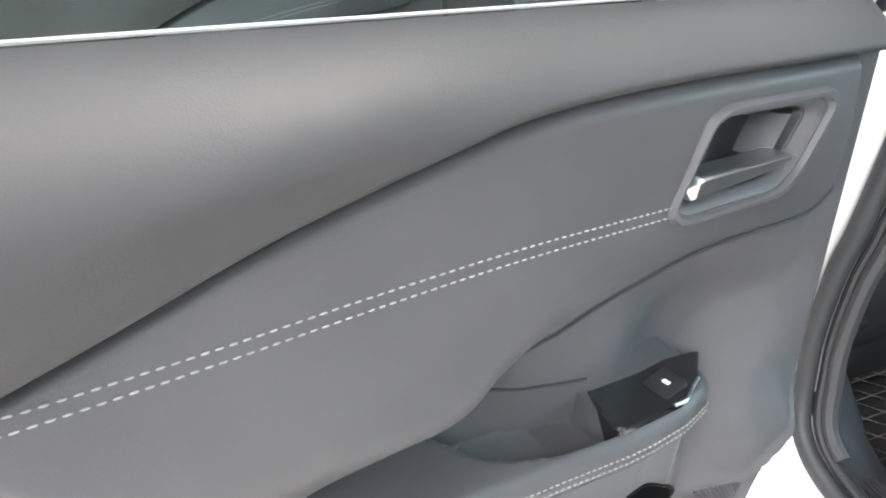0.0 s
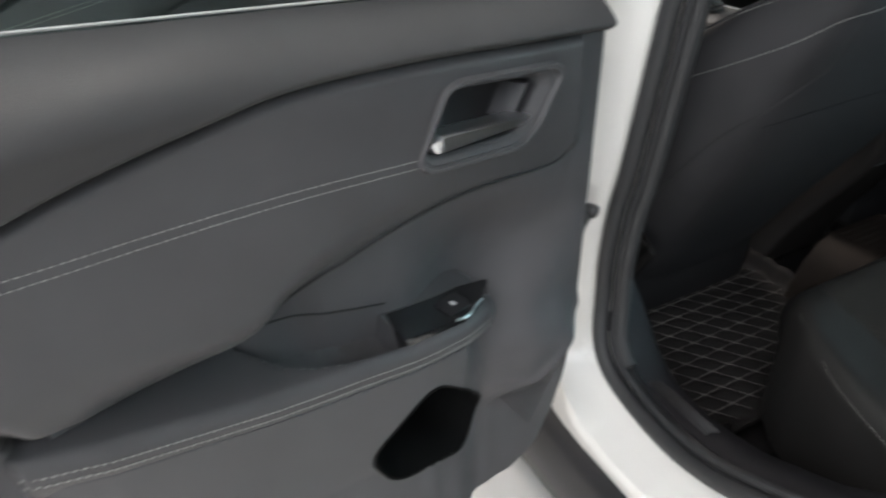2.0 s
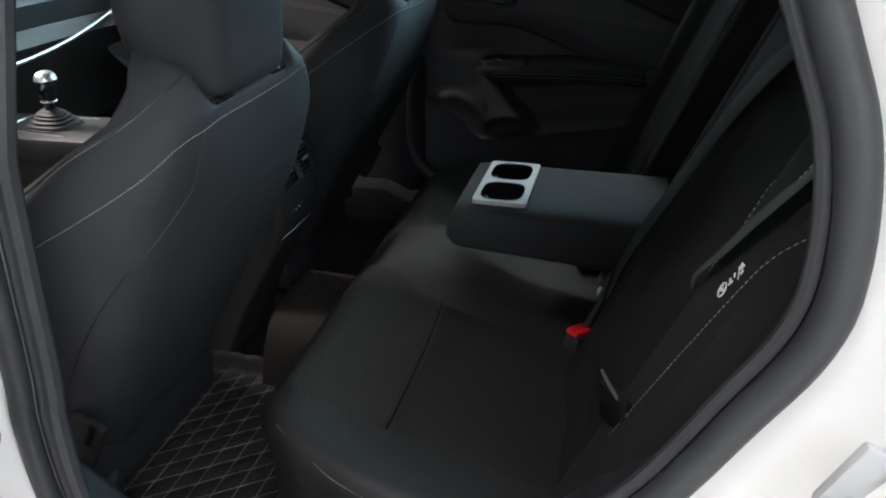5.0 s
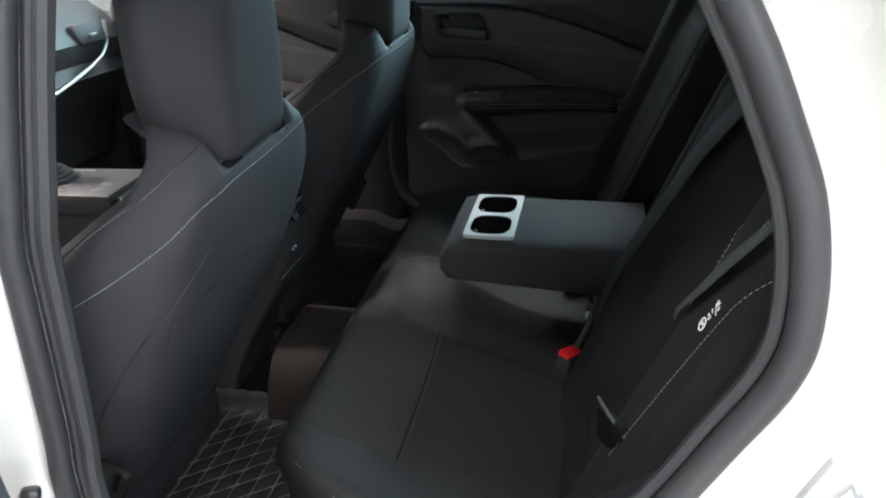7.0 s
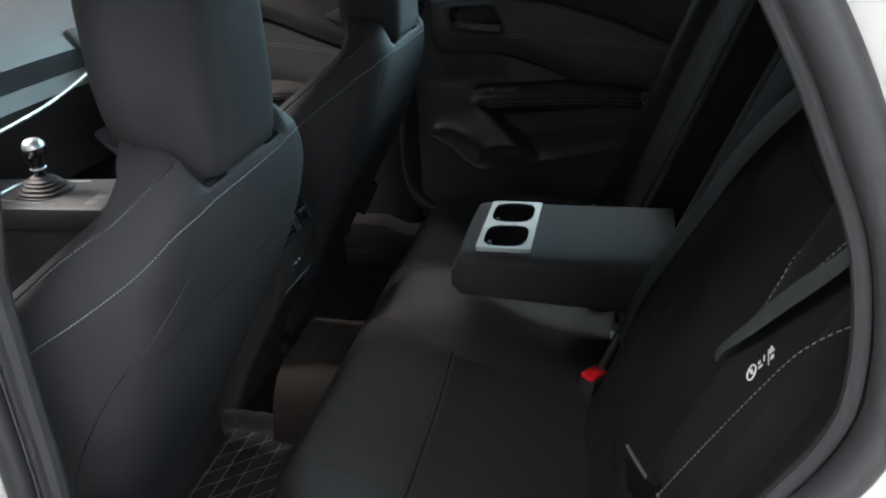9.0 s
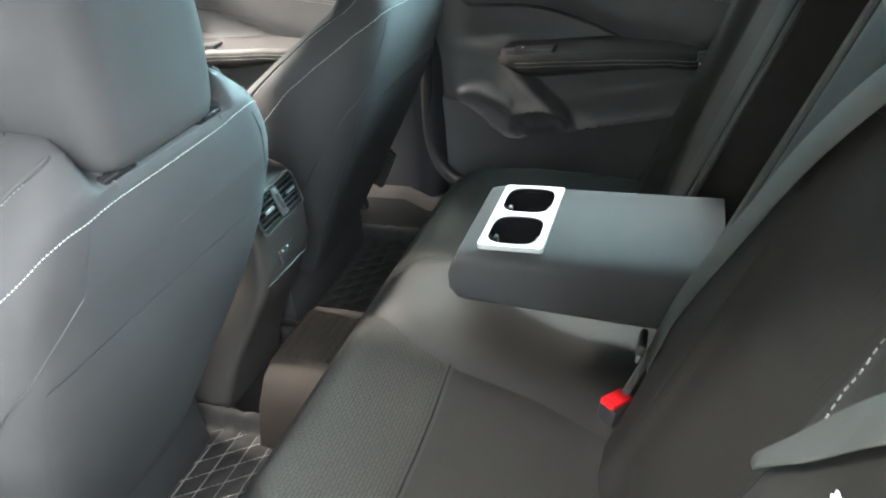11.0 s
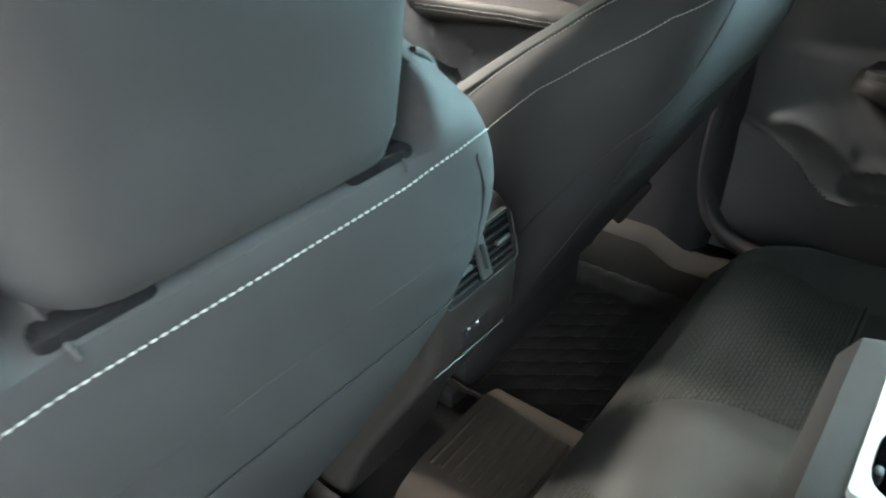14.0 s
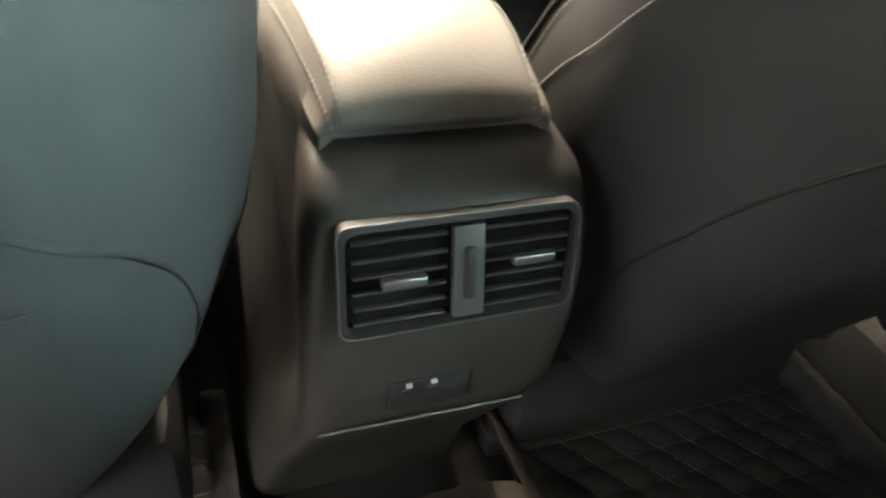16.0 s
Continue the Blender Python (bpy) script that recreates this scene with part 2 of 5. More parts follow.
def stitches(lines, dash=0.0042, gap=0.0024, w=0.0007, lift=(0, 0, 0)):
    """A seam of short thread dashes lying along each line."""
    bm = bmesh.new()
    for line in lines:
        P = [Vector(p) for p in line]
        pos = 0.0
        for a, b in zip(P, P[1:]):
            L = (b - a).length
            d = (b - a) / L if L else None
            while pos < L:
                c = a + d * (pos + dash / 2) + Vector(lift)
                q = d.to_track_quat("X", "Z").to_matrix().to_4x4()
                rings = [[Matrix.Translation(c) @ q @ Vector((x, w * s * math.cos(k * math.pi / 3), w * s * math.sin(k * math.pi / 3))) for k in range(6)]
                         for x, s in ((-dash / 2, 0.45), (-dash * 0.25, 1.0), (dash * 0.25, 1.0), (dash / 2, 0.45))]
                loft(rings, True, True, bm)
                pos += dash + gap
            pos -= L
    return bm


def ellipse_ring(c, ax, ay, rx, ry, n, e=2.0):
    """A superellipse round c in the plane of ax and ay."""
    out = []
    for k in range(n):
        a = 2 * math.pi * k / n
        ca, sa = math.cos(a), math.sin(a)
        out.append(Vector(c) + Vector(ax) * rx * math.copysign(abs(ca) ** (2 / e), ca) + Vector(ay) * ry * math.copysign(abs(sa) ** (2 / e), sa))
    return out


def plate(outline, place, thick, bevel=0.0, holes=()):
    """A plate from a 2D outline; place(u, v, h) gives its points."""
    n = len(outline)
    c = Vector((sum(p[0] for p in outline) / n, sum(p[1] for p in outline) / n))
    def ring(shrink, h):
        out = []
        for p in outline:
            d = (Vector(p) - c)
            d = d * (1 - shrink / max(d.length, 1e-6))
            out.append(place(c.x + d.x, c.y + d.y, h))
        return out
    return loft([ring(0, 0), ring(0, thick - bevel), ring(bevel * 0.4, thick - bevel * 0.3), ring(bevel, thick)])


def rounded(pts, r, seg=4):
    """A polygon with its corners rounded."""
    out, n = [], len(pts)
    for i in range(n):
        a, b, c = Vector(pts[i - 1]), Vector(pts[i]), Vector(pts[(i + 1) % n])
        u, v = (a - b).normalized(), (c - b).normalized()
        rr = min(r, (a - b).length * 0.45, (c - b).length * 0.45)
        p, q = b + u * rr, b + v * rr
        for k in range(seg + 1):
            t = k / seg
            out.append(tuple((1 - t) ** 2 * p + 2 * t * (1 - t) * b + t * t * q))
    return out


# ---------------------------------------------------------------- showroom
setting("floor", box(0, 0, -0.055, 14, 14, 0.10), M_GROUT, "grey grouted screed under pale floor tiles", "floor", False)
for name, c, s in (("wall_north", (0, 7.1, 2.1), (14.4, 0.2, 4.4)), ("wall_south", (0, -7.1, 2.1), (14.4, 0.2, 4.4)),
                   ("wall_east", (7.1, 0, 2.1), (0.2, 14, 4.4)), ("wall_west", (-7.1, 0, 2.1), (0.2, 14, 4.4))):
    setting(name, box(*c, *s), M_WALL, "plain white showroom wall", "wall", False)
setting("ceiling", box(0, 0, 4.15, 14.4, 14.4, 0.1), M_WALL, "plain white showroom ceiling", "ceiling", False)

# ---------------------------------------------------------------- car shell
SEAL = spline([(-0.215, 1.46), (-0.165, 1.40), (-0.141, 1.305), (-0.117, 1.146), (-0.100, 1.018), (-0.080, 0.868), (-0.067, 0.80), (-0.060, 0.70), (-0.068, 0.627),
               (-0.096, 0.567), (-0.157, 0.532), (-0.25, 0.524), (-0.345, 0.547), (-0.440, 0.599), (-0.515, 0.650), (-0.582, 0.711), (-0.655, 0.815),
               (-0.734, 0.921), (-0.785, 1.025), (-0.814, 1.09), (-0.821, 1.15), (-0.812, 1.215), (-0.791, 1.268), (-0.758, 1.335), (-0.70, 1.42), (-0.58, 1.475),
               (-0.42, 1.49), (-0.27, 1.483)], 140)
CEN = Vector((-0.48, 1.02))


def lean(z):
    """How far the side of the body leans in above the waist."""
    return 0.22 * max(0.0, z - 1.12)


def tuck(x, y, z):
    """The skin draws in towards the sill and the centre pillar under the doors."""
    return max(x, poly([(0.30, -0.785), (0.42, -0.790), (0.50, -0.800), (0.60, -0.84), (0.72, -0.87)], z),
               poly([(-0.35, -0.87), (-0.18, -0.815), (-0.08, -0.785), (0.10, -0.770)], y))


def seal_ring(out, x):
    """The outline of the rear door opening, grown by out, at depth x."""
    pts, n = [], len(SEAL)
    for i, p in enumerate(SEAL):
        a, b = SEAL[i - 1], SEAL[(i + 1) % n]
        t = (b - a).normalized()
        nrm = Vector((t.y, -t.x))
        if nrm.dot(p - CEN) < 0:
            nrm = -nrm
        q = p + nrm * out
        dx = 0.055 * sstep(-0.50, -0.15, q.x) * max(0.0, 1 - max(0.0, out) / 0.07) * lerp(0.5, 1, sstep(0.52, 0.66, q.y))
        pts.append((tuck(x + dx, q.x, q.y) + lean(q.y), q.x, q.y))
    return pts


def outer_ring(x):
    """The skin's far edge: the pillar in front, sill below, wing behind and roof above."""
    pts = []
    for p in SEAL:
        d = p - CEN
        k = 9.0
        if d.x > 1e-6:
            k = min(k, (0.055 - CEN.x) / d.x)
        if d.x < -1e-6:
            k = min(k, (-1.75 - CEN.x) / d.x)
        if d.y > 1e-6:
            k = min(k, (1.56 - CEN.y) / d.y)
        if d.y < -1e-6:
            k = min(k, (0.40 - CEN.y) / d.y)
        q = CEN + d * k
        pts.append((tuck(x, q.x, q.y) + lean(q.y), q.x, q.y))
    return pts


car = thing("car_body", (0, 0, 0.0), "white car shell with the rear door opening uncovered", "car", kind="structure")
rings = [seal_ring(0.004, -0.715), seal_ring(0.010, -0.738), seal_ring(0.030, -0.748), seal_ring(0.050, -0.762), seal_ring(0.066, -0.790), seal_ring(0.078, -0.825), seal_ring(0.090, -0.845)]
far = outer_ring(-0.868)
near = rings[-1]
rings.append([tuple(lerp(a, b, 0.3) for a, b in zip(p, q)) for p, q in zip(near, far)])
rings.append(far)
rings.append([(x + 0.10, y, z) for x, y, z in far])
part("side_panel", loft(rings, True, False), M_WHITE, car, "glossy white painted body side round the opening")
bm = tube(seal_ring(0.0060, -0.754), 0.0130, 12, True)
tube(seal_ring(-0.010, -0.744), 0.006, 8, True, bm)
part("door_seal", bm, M_RUBBER, car, "black hollow rubber door seal")
# inner liner from the seal to the cabin
bm = loft([seal_ring(-0.004, -0.748), seal_ring(-0.008, -0.738), seal_ring(-0.008, -0.728), seal_ring(0.002, -0.716), seal_ring(0.03, -0.708)], True, False)
part("opening_liner", bm, M_BLACK, car, "black plastic lining inside the opening")
front_run = [p for p in seal_ring(-0.024, -0.742) if p[1] > -0.26 and 0.56 < p[2] < 1.42]
part("pillar_lip", tube(front_run, 0.0105, 8), M_RUBBER, car, "moulded black lip along the centre pillar")
# right side, roof, floor, ends
for nm, c, s, mtl, lab in (("right_side_panel", (0.83, -0.35, 0.70), (0.08, 2.8, 0.80), M_BLACK, "inner right side of the shell"),
                           ("roof", (0, -0.58, 1.545), (1.36, 2.2, 0.05), M_ROOF, "grey cloth headliner under the roof"),
                           ("floor_pan", (0, -0.1, 0.34), (1.46, 3.2, 0.06), M_CARPET, "black carpet over the floor pan"),
                           ("rear_bulkhead", (0, -1.70, 0.75), (1.5, 0.06, 0.85), M_BLACK, "dark load space wall"),
                           ("front_bulkhead", (0, 1.28, 0.75), (1.6, 0.06, 0.9), M_BLACK, "dark bulkhead behind the dashboard")):
    part(nm, box(*c, *s, 0.02), mtl, car, lab)
# header added out of view to keep the front lamp off the rear backrests
part("header_light_block", loft([[(x, y, z) for y, z in ((0.50, 1.575), (0.56, 1.555), (0.61, 1.510), (0.605, 1.490), (0.56, 1.525), (0.50, 1.535))] for x in (-0.64, -0.3, 0.3, 0.64)]), M_ROOF, car, "unseen grey header added to block light over the windscreen")
for y0, y1 in ((-0.12, -0.04), (-0.95, -1.05)):
    part("right_pillar", loft([ellipse_ring((lerp(0.77, 0.66, k), lerp(y0, y1, k), lerp(1.08, 1.54, k)), (1, 0, 0), (0, 1, 0), 0.035, 0.06, 16, 3) for k in (0, 0.3, 0.6, 1)]), M_TRIM, car)
part("left_rear_pillar", loft([ellipse_ring((-0.66 + 0.10 * k, -0.965 - 0.1 * k, lerp(1.05, 1.53, k)), (1, 0, 0), (0, 1, 0), 0.03, 0.10, 16, 3) for k in (0, 0.4, 1)]), M_VOID, car)
# side windows of the right
for y0, y1 in ((-0.90, -0.14), (-0.02, 0.75)):
    g = part("window_pane", box(0.735, (y0 + y1) / 2, 1.33, 0.004, y1 - y0, 0.42, 0, pose(0, 0, 0, 0, -14, 0)), M_GLASS, car, "clear side window glass")
    g.visible_shadow = False
# panel added out of view to cut the light entering at the right rear
part("quarter_light_block", box(0.70, -1.38, 1.31, 0.05, 0.72, 0.46, 0.02), M_TRIM, car, "unseen dark panel added to block light beside the load space")
# rocker cover and sill plate
part("rocker_cover", loft([[(x, y, z) for x, z in ((-0.76, 0.425), (-0.793, 0.424), (-0.815, 0.405), (-0.828, 0.36), (-0.822, 0.29), (-0.80, 0.255), (-0.74, 0.25))] for y in (-1.0, -0.4, 0.1, 0.6, 1.2)]), M_BLACK, car, "black plastic rocker cover below the sill")
SILL = []
for k in range(25):
    y = lerp(0.02, -0.69, k / 24)
    d = 0.050 * sstep(-0.50, -0.66, y)
    lift_z = poly([(-0.70, 0.85), (-0.63, 0.755), (-0.56, 0.66), (-0.45, 0.575), (-0.34, 0.523), (-0.24, 0.502), (-0.16, 0.512), (-0.10, 0.55), (-0.05, 0.62), (0.02, 0.68)], y)
    SILL.append([(-0.705, y, lift_z + 0.012), (-0.690, y, lift_z + 0.010), (-0.66 - 0.3 * d, y, lift_z + 0.002), (-0.62 - 0.8 * d, y, lift_z - 0.012), (-0.60 - d, y, lift_z - 0.04), (-0.59 - d, y, 0.42), (-0.60 - d, y, 0.38)])
part("sill_trim", loft(SILL, False), M_TRIM, car, "black plastic door sill trim")
rings, curve = [], spline([(-0.64, 0.762), (-0.676, 0.808), (-0.717, 0.857), (-0.754, 0.896), (-0.80, 0.957), (-0.840, 1.046), (-0.852, 1.125), (-0.850, 1.22)], 40)
for i, p in enumerate(curve):
    t = (curve[min(39, i + 1)] - curve[max(0, i - 1)]).normalized()
    rings.append([(x, p.x - t.y * o, p.y + t.x * o) for x, o in ((-0.706, -0.010), (-0.672, -0.006), (-0.654, 0.002), (-0.648, 0.014), (-0.650, 0.060), (-0.706, 0.060))])
part("arch_trim", loft(rings), M_TRIM, car, "grey plastic trim strip up the wheel arch side")
bm = None
for k in range(9):
    bm = box(-0.672 + 0.009 * k * 0.8, -0.215, 0.518 - 0.0010 * k * k * 0.8, 0.0032, 0.13, 0.005, 0.001, None, bm, 1)
part("tread_ribs", bm, M_BLACK, car, "raised ribs of the tread plate")
# striker on the rear jamb
striker = thing("door_striker", (-0.80, -0.855, 1.0), "bare metal door striker bolted to the rear jamb", "striker")
part("plate", box(-0.796, -0.860, 1.020, 0.010, 0.042, 0.058, 0.004, pose(0, 0, 0, 20, 0, 0)), M_SILVER, striker)
part("loop", tube(spline([(-0.79, -0.844, 1.003), (-0.826, -0.842, 1.005), (-0.831, -0.854, 1.019), (-0.826, -0.868, 1.033), (-0.79, -0.870, 1.035)], 20), 0.005, 8), M_CHROME, striker)




# ---------------------------------------------------------------- door cards
def smooth_table(pts, n=70):
    return [(p.x, p.y) for p in spline(pts, n)]


# outlines of the lining, by distance s behind the hinge side and height z
OPEN_CARD = dict(
    skin=M_LEATHER, plate=M_GLOSS, under=1.7, s0=-0.034, s1=0.780, belt=(1.153, 0.100),
    a=smooth_table([(0.0, 1.104), (0.04, 1.108), (0.17, 1.122), (0.30, 1.136), (0.42, 1.144), (0.49, 1.139), (0.584, 1.126), (0.66, 1.109), (0.72, 1.096), (0.80, 1.078)]),
    b=smooth_table([(0.066, 0.994), (0.085, 0.981), (0.124, 0.976), (0.21, 0.983), (0.27, 0.983), (0.335, 0.974), (0.375, 0.965), (0.41, 0.954), (0.45, 0.935), (0.485, 0.913), (0.535, 0.920), (0.586, 0.934), (0.62, 0.944), (0.67, 0.955), (0.74, 0.94)]),
    bottom=[(0.0, 0.70), (0.02, 0.62), (0.04, 0.54), (0.07, 0.49), (0.13, 0.462), (0.36, 0.455), (0.47, 0.590), (0.600, 0.777), (0.640, 0.838), (0.662, 0.866), (0.684, 0.896), (0.717, 0.956), (0.751, 1.012), (0.79, 1.07)],
    bin=M_PIT, step=lambda s: lerp(0.010, 0.045, sstep(0.12, 0.30, s)) * (1 - 0.6 * sstep(0.40, 0.48, s)), recess=0.05, flush=0.12, swell=1.0, curl=[(0.08, 0.0), (0.30, 0.02), (0.385, 0.030), (0.435, 0.048), (0.485, 0.065), (0.535, 0.05), (0.586, 0.03), (0.622, 0.015), (0.67, 0.003), (0.8, 0.0)], groove=((0.706, 1.018), 0.85, 0.53, 1.075),
    seam=[(0.306, 1.048), (0.43, 1.066), (0.535, 1.077), (0.62, 1.084), (0.71, 1.092), (0.745, 1.094)],
    bezel=[(0.313, 1.048), (0.278, 1.109), (0.259, 1.114), (0.122, 1.098), (0.107, 1.085), (0.146, 1.031), (0.171, 1.018), (0.301, 1.035)],
    bowl=[(0.299, 1.055), (0.273, 1.099), (0.258, 1.102), (0.152, 1.087), (0.140, 1.078), (0.161, 1.051), (0.182, 1.035), (0.285, 1.046)],
    bar=((0.294, 1.073, 1.051), (0.163, 1.0555, 1.043)), fin=((0.184, 1.049), (0.163, 1.079), 0.025),
    top=[(0.15, 0.790), (0.165, 0.820), (0.185, 0.836), (0.206, 0.842), (0.327, 0.861), (0.44, 0.888), (0.486, 0.900), (0.59, 0.932), (0.633, 0.945), (0.688, 0.958), (0.702, 1.016), (0.75, 1.10)],
    out=[(0.15, -0.080), (0.165, -0.045), (0.18, -0.020), (0.206, -0.002), (0.25, 0.008), (0.3, 0.010), (0.40, 0.006), (0.5, 0.004), (0.62, 0.0), (0.67, -0.010), (0.688, -0.04)],
    back=-0.09, arm=(0.150, 0.688), drop=0.12,
    switch=[(0.163, -0.046), (0.316, -0.068), (0.333, 0.000), (0.248, 0.000), (0.206, -0.016)], deck=(0.829, 0.20, 0.165),
    cup=[(0.300, 1.1), (0.322, 1.1), (0.336, 1.02), (0.394, 1.0), (0.430, 0.90), (0.454, 0.76), (0.466, 0.54), (0.480, 0.30), (0.490, 0.0)], cup_edge=[(0.500, 0.915), (0.46, 0.903), (0.40, 0.888), (0.316, 0.866)],
    ridge=[(0.0, 0.748), (0.046, 0.728), (0.114, 0.690), (0.170, 0.643), (0.200, 0.597), (0.225, 0.54), (0.24, 0.40)],
    mouth=[(0.297, 0.772), (0.244, 0.724), (0.182, 0.648), (0.228, 0.606), (0.352, 0.640), (0.386, 0.706)],
    spk=((0.026, 0.712), (0.150, 0.625), (0.010, 0.650), (0.095, 0.540)))
# the closed doors: the line of the pocket's lip, and the crest of the swelling over it
LIP = smooth_table([(0.0, 0.762), (0.03, 0.759), (0.076, 0.751), (0.118, 0.722), (0.159, 0.683), (0.195, 0.668), (0.273, 0.679), (0.396, 0.703), (0.499, 0.721), (0.62, 0.742), (0.80, 0.77)])
CREST = smooth_table([(0.0, 0.772), (0.06, 0.785), (0.122, 0.791), (0.191, 0.750), (0.22, 0.735), (0.40, 0.74)])


def shut_low(s, z):
    """Lower part of a closed door's lining: slanting column, hollow behind it, bin and speaker field."""
    d = z - poly(LIP, s)
    side = (s - 0.189) * 0.68 + (z - 0.851) * 0.733
    column = 1 - sstep(-0.004, 0.010, side)
    left = 0.050 * sstep(0.875, 0.77, z) + 0.014 * math.exp(-((z - poly(CREST, s)) / 0.020) ** 2) - 0.012 + 0.010 * math.exp(-((side + 0.012) / 0.012) ** 2) * sstep(0.15, 0.20, s)
    right = 0.050 * sstep(0.075, 0.0, d) - 0.010
    h = lerp(right, left, column) * sstep(-0.01, 0.09, s) - 0.012 * (1 - sstep(0.0, 0.06, s))
    e = (abs(s - 0.258) / 0.066) ** 2.5 + (abs(z - 0.705 - 0.12 * (s - 0.258)) / 0.034) ** 2.5
    h -= 0.034 * (1 - sstep(0.15, 1.15, e))
    h = lerp(0.008, h, sstep(-0.010, 0.0, d))
    return h + 0.006 * math.exp(-(d / 0.004) ** 2)
SHUT_CARD = dict(
    skin=M_ARM_SHADED, plate=M_BLACK, under=4.5, s0=0.0, s1=0.815, belt=(1.149, 0.061),
    a=smooth_table([(0.0, 1.114), (0.049, 1.117), (0.238, 1.117), (0.348, 1.108), (0.409, 1.094), (0.525, 1.059), (0.637, 1.015), (0.709, 0.989), (0.84, 0.945)]),
    b=smooth_table([(0.065, 1.011), (0.085, 0.986), (0.111, 0.979), (0.249, 0.971), (0.372, 0.932), (0.459, 0.892), (0.526, 0.870), (0.637, 0.838), (0.70, 0.83)]),
    bottom=[(0.0, 0.50), (0.03, 0.455), (0.10, 0.425), (0.36, 0.42), (0.44, 0.47), (0.564, 0.640), (0.669, 0.770), (0.764, 0.886), (0.80, 0.93), (0.83, 0.98)],
    step=lambda s: 0.009, recess=0.03, flush=0.5, swell=0.35, curl=[(0.08, 0.0), (0.30, 0.018), (0.8, 0.012)], groove=None,
    seam=[(0.246, 1.022), (0.371, 1.017), (0.497, 1.004), (0.61, 0.991), (0.712, 0.977), (0.80, 0.962)],
    bezel=[(0.274, 1.033), (0.248, 1.096), (0.232, 1.106), (0.112, 1.104), (0.097, 1.094), (0.108, 1.040), (0.128, 1.026), (0.258, 1.018)],
    bowl=[(0.262, 1.038), (0.240, 1.086), (0.226, 1.094), (0.128, 1.093), (0.118, 1.084), (0.126, 1.050), (0.140, 1.038), (0.250, 1.028)],
    bar=((0.256, 1.052, 1.030), (0.126, 1.060, 1.042)), fin=((0.160, 1.050), (0.146, 1.082), 0.030),
    top=[(0.165, 0.880), (0.185, 0.890), (0.22, 0.894), (0.30, 0.899), (0.45, 0.904), (0.55, 0.901), (0.62, 0.890), (0.655, 0.868)],
    out=[(0.165, 0.025), (0.178, 0.052), (0.20, 0.068), (0.26, 0.077), (0.40, 0.078), (0.52, 0.070), (0.60, 0.050), (0.655, 0.010)],
    back=-0.04, arm=(0.165, 0.655), drop=lambda s: lerp(0.034, lerp(0.086, 0.064, sstep(0.25, 0.58, s)), sstep(0.165, 0.25, s)), low=shut_low,
    switch=[(0.174, 0.030), (0.306, 0.018), (0.306, 0.062), (0.222, 0.060), (0.192, 0.050)], deck=(0.882, 0.172, 0.06), mouth=None, spk=None)


def card_height(C, s, z):
    """Relief of the lining: how far it stands out at s and z."""
    za, zb = poly(C["a"], s), poly(C["b"], s)
    zt = C["belt"][0] + C["belt"][1] * s
    dA = z - za
    if dA > 0:                                      # padded upper roll
        h = 0.010 + 0.012 * sstep(0, 0.05, dA)
        h -= 0.058 * sstep(zt - 0.060, zt + 0.004, z) ** 1.4
    else:
        h = 0.004 * math.sin(max(0, min(1, (z - zb) / max(0.02, za - zb))) * math.pi)
    h -= 0.011 * math.exp(-(dA / 0.0045) ** 2)
    low = 1 - sstep(zb - 0.008, zb + 0.004, z)
    if dA < 0:                                      # the insert ends in a rounded edge before the hinge side
        low = max(low, 1 - sstep(0.066, 0.078, s))
        curl = poly(C["curl"], s) * max(0.0, 1 - max(0.0, z - zb) / 0.065) ** 2
        sink = lerp(C["recess"] * sstep(0, 0.12, zb - z) * sstep(0.02, 0.16, s), -0.12 * min(0.10, max(0.0, zb - z)), sstep(0.18, 0.30, s))
        h = (h - curl) * (1 - low) + low * (-curl - C["step"](s) - sink)
    if C["groove"]:                                 # groove behind the padded insert
        (gs, gz), nx, nz, top = C["groove"]
        d = (s - gs) * nx - (z - gz) * nz
        if s > gs - 0.06 and z < top + 0.02:
            h -= 0.024 * math.exp(-(d / 0.008) ** 2) * sstep(top + 0.01, top - 0.02, z)
            if d > 0:
                h -= 0.006 * sstep(0, 0.02, d) * sstep(top + 0.01, top - 0.02, z)
    if z < 0.91:                                    # bin and speaker swell
        h += C["swell"] * 0.042 * sstep(0.80, 0.70, z - 0.10 * sstep(0.25, 0.05, s)) * sstep(0.03, 0.14, s) * (low if dA < 0 else 0)
        h += C["swell"] * 0.030 * sstep(0.10, 0.02, abs(z - 0.70 - 0.25 * (s - 0.1))) * sstep(0.02, 0.08, s) * sstep(0.26, 0.14, s)
    if "low" in C and dA < 0:
        return lerp(h, C["low"](s, z), sstep(0.905, 0.875, z) * low)
    if "ridge" in C and z < 0.80:                   # crease over the ribbed speaker corner
        r = z - poly(C["ridge"], s)
        h += (0.007 * math.exp(-(r / 0.007) ** 2) - 0.012 * (1 - sstep(-0.016, 0.0, r))) * sstep(0.0, 0.04, s) * sstep(0.19, 0.12, s)
    u = poly(C["top"], s) - 0.036 - z               # below the armrest the lining stands out to its edge
    if u > 0:
        a0, a1 = C["arm"]
        out = lerp(poly(C["out"], min(s, a1 - 0.03)) - 0.003 - C["flush"] * min(u, 0.16), -0.030, sstep(a1 - 0.04, a1 + 0.004, s))
        h = max(h, lerp(h, out, sstep(a0 + 0.02, a0 + 0.10, s) * sstep(0, 0.012, u)))
    h = max(h, -0.106)
    h -= 0.07 * (1 - sstep(C["s0"] - 0.004, C["s0"] + 0.065, s)) if C["s0"] else 0
    return h


